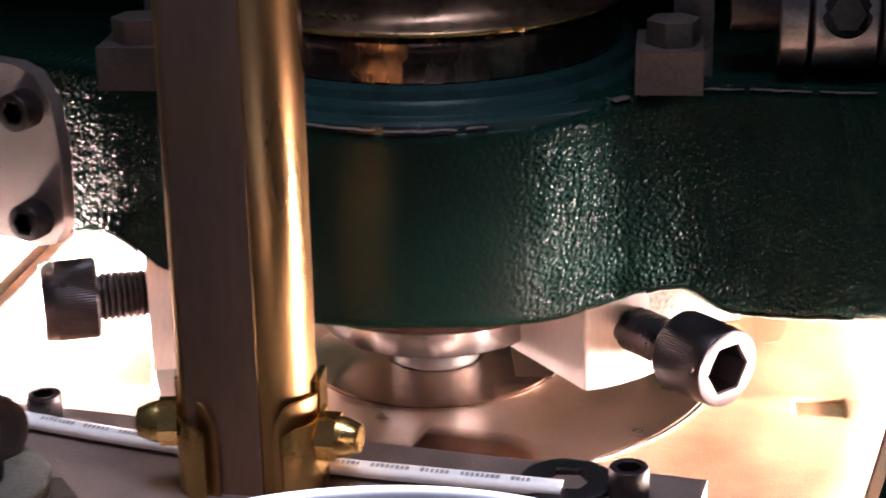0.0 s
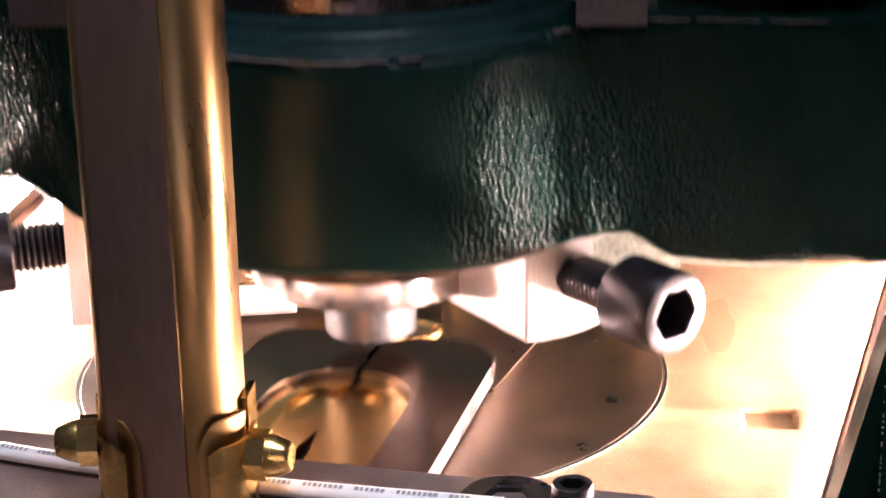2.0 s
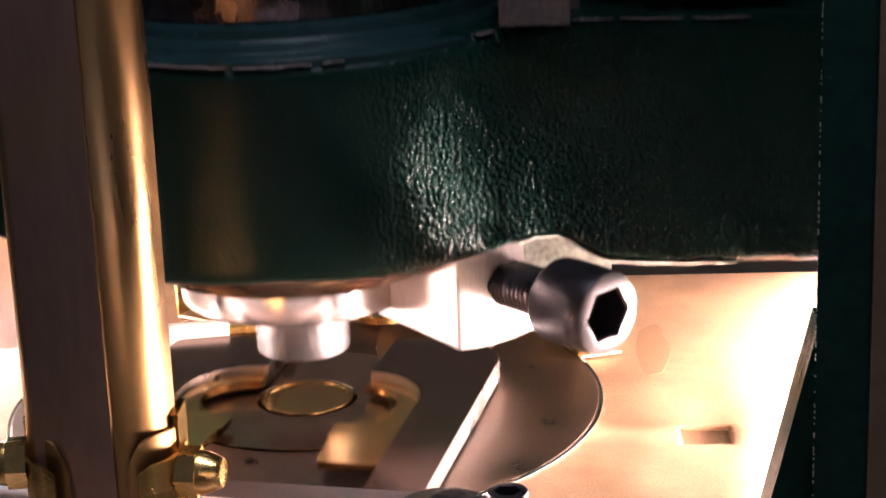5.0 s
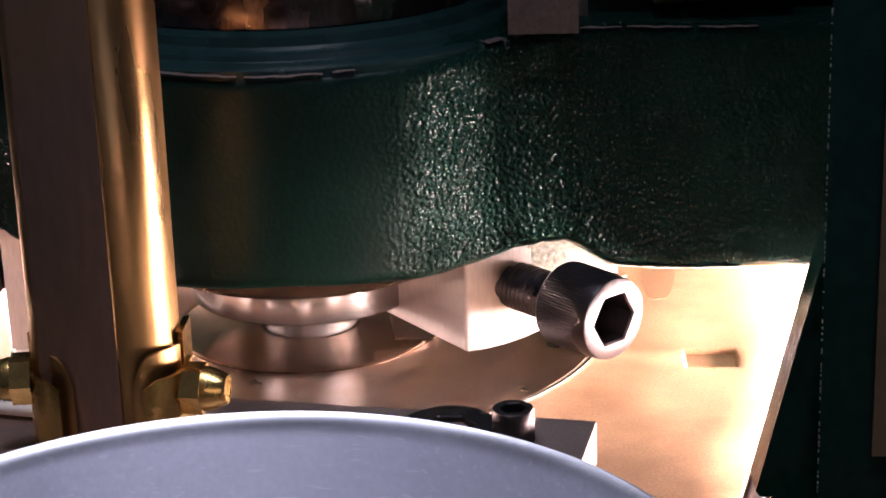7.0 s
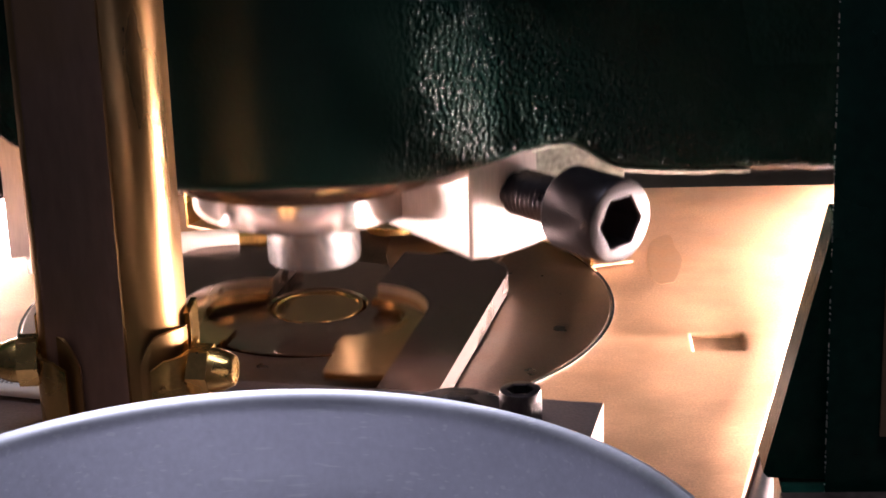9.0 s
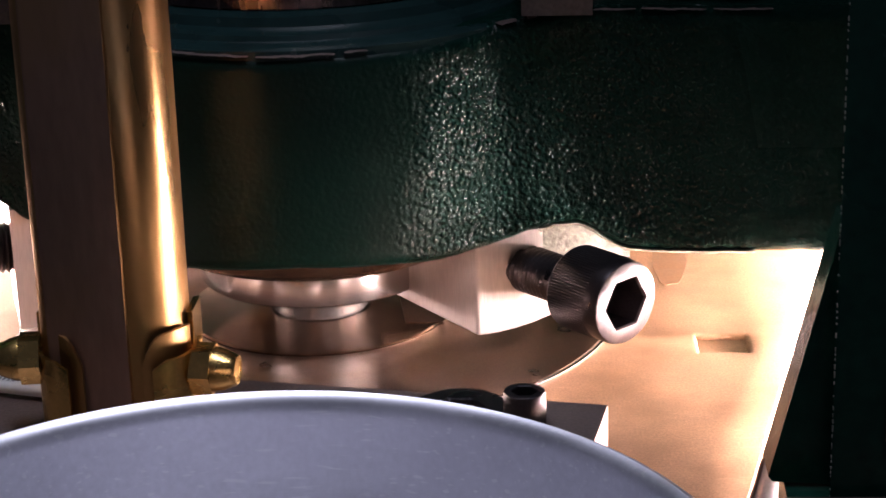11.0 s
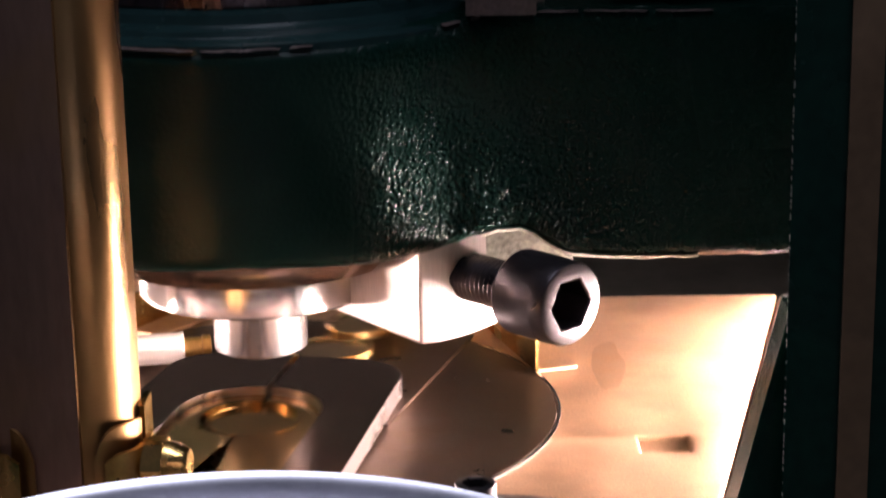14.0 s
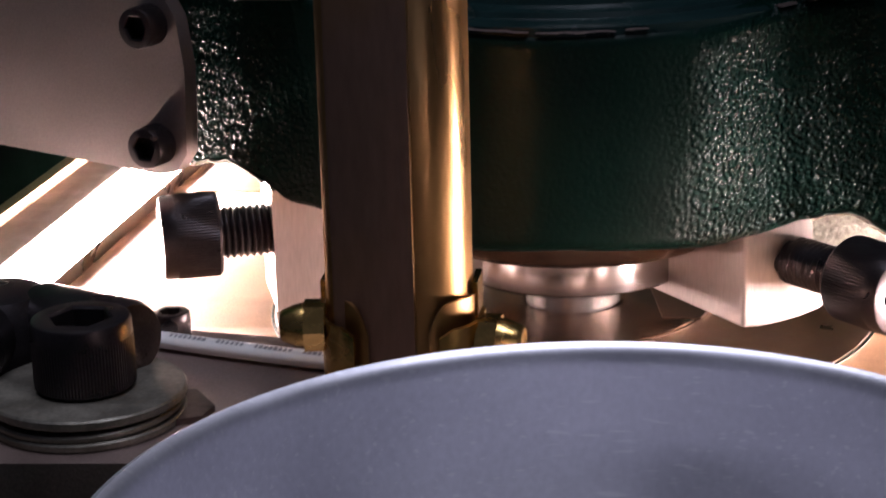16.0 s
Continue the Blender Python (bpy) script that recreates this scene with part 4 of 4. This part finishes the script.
def make_jaw(side):
    """One jaw in the feed's own frame: x across, y forward, the blank's centre at the origin."""
    th = thing("gripper_jaw", "worn steel gripper jaw with a golden brass insert", "gripper jaw", "gripper jaws")
    outer = [(0.0425, -0.110), (0.0395, 0.032)] + [(0.0215 + x, 0.036 + y) for x, y in arc(0.0180, 0, 84, 11)] + [(0.0011, 0.0536)]
    inner = [(0.0009, 0.0222)] + arc(0.0225, 86, 2, 16) + [(0.0232, -0.03), (0.0250, -0.110)]
    pts = [(side * x, y) for x, y in outer + inner]
    if side < 0:
        pts.reverse()
    bm = prism(pts, 0.0014, 0.0080)
    edges = [e for e in bm.edges if e.calc_face_angle(0) > radians(30)]
    worn = bmesh.ops.bevel(bm, geom=edges, offset=0.0015, segments=3, profile=0.6, affect="EDGES", clamp_overlap=True)
    # rounded edges and sides take a paler colour: polished wear and painted lamp light
    bm.normal_update()
    for f in bm.faces:
        if f in worn["faces"] or abs(f.normal.z) < 0.97:
            f.material_index = 1
    arm = part("arm", bm, JAW, th)
    arm.data.materials.append(EDGE)
    ins = [(side * x, y) for x, y in [(0.0008, 0.0216)] + arc(0.0219, 86, 2, 12) + [(0.0225, -0.012), (0.0230, -0.0420), (0.0215, -0.0432), (0.0042, -0.0440), (0.0031, -0.0425), (0.0017, -0.0250), (0.0006, -0.0245), (0.0006, -0.0151)] + arc(0.0152, -87, 87, 20)]
    if side < 0:
        ins.reverse()
    insert = part("insert", prism(ins, 0.0032, 0.0054, 0.0006, 2), GOLD, th, "golden brass insert holding the blank")
    # raised lip round the blank
    lip = [(side * x, y) for x, y in arc(0.0153, -40, 86, 18) + list(reversed(arc(0.0166, -40, 86, 18)))]
    if side < 0:
        lip.reverse()
    part("lip", prism(lip, 0.0052, 0.0058, 0.0003, 2), GOLD, insert, "bright raised lip")
    return th


def coin_mesh():
    prof = [(0, 0), (0.0143, 0), (0.0149, 0.0004), (0.0149, 0.0028), (0.0145, 0.0032), (0.0134, 0.0032), (0.0130, 0.0026), (0, 0.0026)]
    n = 180
    bm = lathe(prof, n)
    for v in bm.verts:
        r = math.hypot(v.co.x, v.co.y)
        if r > 0.0146:
            k = round(math.atan2(v.co.y, v.co.x) / (2 * math.pi) * n) % 2
            v.co.x *= 1 - 0.022 * k
            v.co.y *= 1 - 0.022 * k
    return mesh_of("coin", bm, GOLD, 14)


def make_pipe():
    # milky nozzle with a brass end behind the stamp
    th = thing("air_nozzle", "milky plastic air tube with a brass nozzle", "nozzle")
    a, b = Vector((-0.100, 0.0462, 0.0068)), Vector((-0.0300, 0.0590, 0.0068))
    L = (b - a).length
    part("hose", lathe([(0, 0), (0.0054, 0), (0.0052, L - 0.0005), (0.0048, L), (0, L)], 32, along(a, b)), PLASTIC, th)
    d = (b - a).normalized()
    part("tip", lathe([(0, 0), (0.0034, 0), (0.0034, 0.006), (0.0039, 0.0062), (0.0039, 0.009), (0.002, 0.0093), (0, 0.0085)], 28, along(b, b + d)), BRASS, th)


def motions(ram, jaws, coins):
    up = [(-0.46, 0.0), (-0.43, 0.0006), (-0.39, 0.0048), (-0.34, 0.0105), (-0.29, 0.0165), (-0.24, 0.0235), (-0.19, 0.0295), (-0.14, 0.0328), (-0.08, 0.0338), (-0.03, 0.0328),
          (0.02, 0.0298), (0.07, 0.0262), (0.12, 0.0226), (0.17, 0.0178), (0.22, 0.0132), (0.27, 0.0100), (0.32, 0.0060), (0.37, 0.0022), (0.42, 0.0006), (0.50, 0.0), (0.87, 0.0)]
    go = [(-0.52, TUBE), (-0.46, -0.143), (-0.365, -0.097), (-0.265, -0.045), (-0.165, -0.009), (-0.10, -0.001), (-0.02, 0.0), (0.05, -0.004), (0.135, -0.026), (0.235, -0.055), (0.335, -0.095), (0.43, -0.140),
          (0.48, TUBE), (0.81, TUBE)]
    gap = [(-0.52, 0.0), (-0.035, 0.0), (0.0, 0.0065), (0.045, 0.0155), (0.10, 0.0165), (0.40, 0.0165), (0.55, 0.004), (0.62, 0.0), (0.82, 0.0)]

    def phase(t):
        return (t - FIRST_OPEN + 0.52) % PERIOD - 0.52

    def phase_ram(t):
        return (t - FIRST_OPEN + 0.46) % PERIOD - 0.46

    times = [k / 15 for k in range(241)]
    walk(ram, [(t, Matrix.Translation(C + Vector((0, 0, curve(up, phase_ram(t)))))) for t in times])
    for side, jaw in zip((-1, 1), jaws):
        rows = []
        for t in times:
            f = phase(t)
            s, g = curve(go, f), curve(gap, f)
            p = C + U * s + V * (side * g + 0.0018)
            rows.append((t, pose(p.x, p.y, p.z, 0, 0, FEED_ANGLE - side * 0.6 * g / 0.0165)))
        walk(jaw, rows)
    # each coin: down the magazine, forward in the jaws, struck, pushed off, over the plate's far edge
    rest = [(0.0262, 0.0885), (0.051, 0.0945), (0.037, 0.1240), (0.030, 0.165)]
    for k, ob in enumerate(coins, start=-4):
        t_open = FIRST_OPEN + PERIOD * k
        rows = []
        home = C + U * TUBE + V * 0.0018
        stamps = []
        for j in range(-14, 8):
            base = t_open + PERIOD * j
            if j < 0:
                stamps.append((base + 0.66, home + Vector((0, 0, 0.0016 + 0.0032 * min(-j - 1, 3)))))
                stamps.append((base + 0.78, home + Vector((0, 0, 0.0016 + 0.0032 * min(-j - 1, 3)))))
                if j < -1:
                    stamps.append((base + PERIOD + 0.60, home + Vector((0, 0, 0.0016 + 0.0032 * min(-j - 1, 3)))))
            elif j == 0:
                for f, s in go[1:7]:
                    stamps.append((base + f, C + U * s + V * (0.0018 * min(1.0, abs(s) / 0.01)) + Vector((0, 0, 0.0012))))
                stamps.append((base + 0.02, C + Vector((0, 0, 0.0012))))
                stamps.append((base + 0.10, C + Vector((0, 0, -0.0022))))
                stamps.append((base + 0.40, C + Vector((0, 0, -0.0092))))
                stamps.append((base + 0.80, C + Vector((0, 0, -0.0092))))
            elif j == 1:
                stamps.append((base - 0.46, C + Vector((0, 0, -0.0092))))
                stamps.append((base - 0.43, C + Vector((0, 0, -0.0092))))
                stamps.append((base - 0.395, C + Vector((0, 0, -0.0014))))
                stamps.append((base - 0.37, C + Vector((0, 0, -0.0004))))
                stamps.append((base - 0.33, C + Vector((0, 0, 0.0022))))
                p = Vector((*rest[0], 0.0012))
                stamps.append((base - 0.29, C + U * 0.010 + Vector((0, 0, 0.0036))))
                stamps.append((base - 0.235, C + U * 0.026 + V * 0.004 + Vector((0, 0, 0.0034))))
                stamps.append((base - 0.165, p - U * 0.009))
                stamps.append((base - 0.08, p))
            else:
                a, b = Vector((*rest[min(j - 2, 3)], 0.0012)), Vector((*rest[min(j - 1, 3)], 0.0012))
                if j >= 4:
                    b.z = a.z = -0.0145
                if j == 4:
                    a.z = 0.0012
                if j <= 4:
                    stamps.append((base - 0.23, a))
                    stamps.append((base - 0.12, b))
        stamps = sorted(((t, p) for t, p in stamps), key=lambda q: q[0])
        def where(t):
            if t <= stamps[0][0]:
                return stamps[0][1]
            for (ta, pa), (tb, pb) in zip(stamps, stamps[1:]):
                if t <= tb:
                    return pa.lerp(pb, (t - ta) / max(1e-6, tb - ta))
            return stamps[-1][1]
        keyed = sorted({0.0, 16.0} | {round(t * 30) / 30 for t, _ in stamps if 0 < t < 16})
        for t in keyed:
            p = where(t)
            tip = 0.0
            if t_open + PERIOD - 0.30 < t < t_open + PERIOD - 0.18:
                tip = -9.0
            # the newest coin leans on the one before it
            lean = t_open + PERIOD - 0.10 < t < t_open + 2 * PERIOD - 0.22
            rows.append((t, pose(p.x, p.y, p.z + (0.0028 if lean else 0.0), tip, -10.0 if lean else 0.0, 0.0)))
        walk(ob, rows)


make_bed()
brass_brackets()
make_bar()
make_cable()
make_tube()
make_bowl()
make_column()
make_lamps()
make_pipe()
ram = make_ram()
jaws = [make_jaw(-1), make_jaw(1)]
coin_data = coin_mesh()
coins = []
for k in range(16):
    coins.append(tagged(new("coin", coin_data), "golden brass coin with a reeded edge", "coin", "struck coins"))

# back of the place: dark green frame and the workshop's dim walls
lone("frame_left", prism([(-0.66, 0.12), (-0.285, 0.18), (-0.275, 0.44), (-0.66, 0.44)], -0.062, 0.5, 0.003), GREEN_MATTE, "dark green press frame", "press frame", kind="structure")
lone("wall_back", box(-0.62, 0.62, 0.46, 0.48, -0.14, 0.9, 0), VOID, "dark back of the machine housing", "wall", kind="structure")

# unseen block over the ram, added to shade it from the overhead light
lone("overhead_shade", box(-0.40, 0.40, -0.075, 0.44, 0.33, 0.60, 0.004), GREEN, "unseen dark green block added above the ram to shade it", "press head", kind="structure")

motions(ram, jaws, coins)
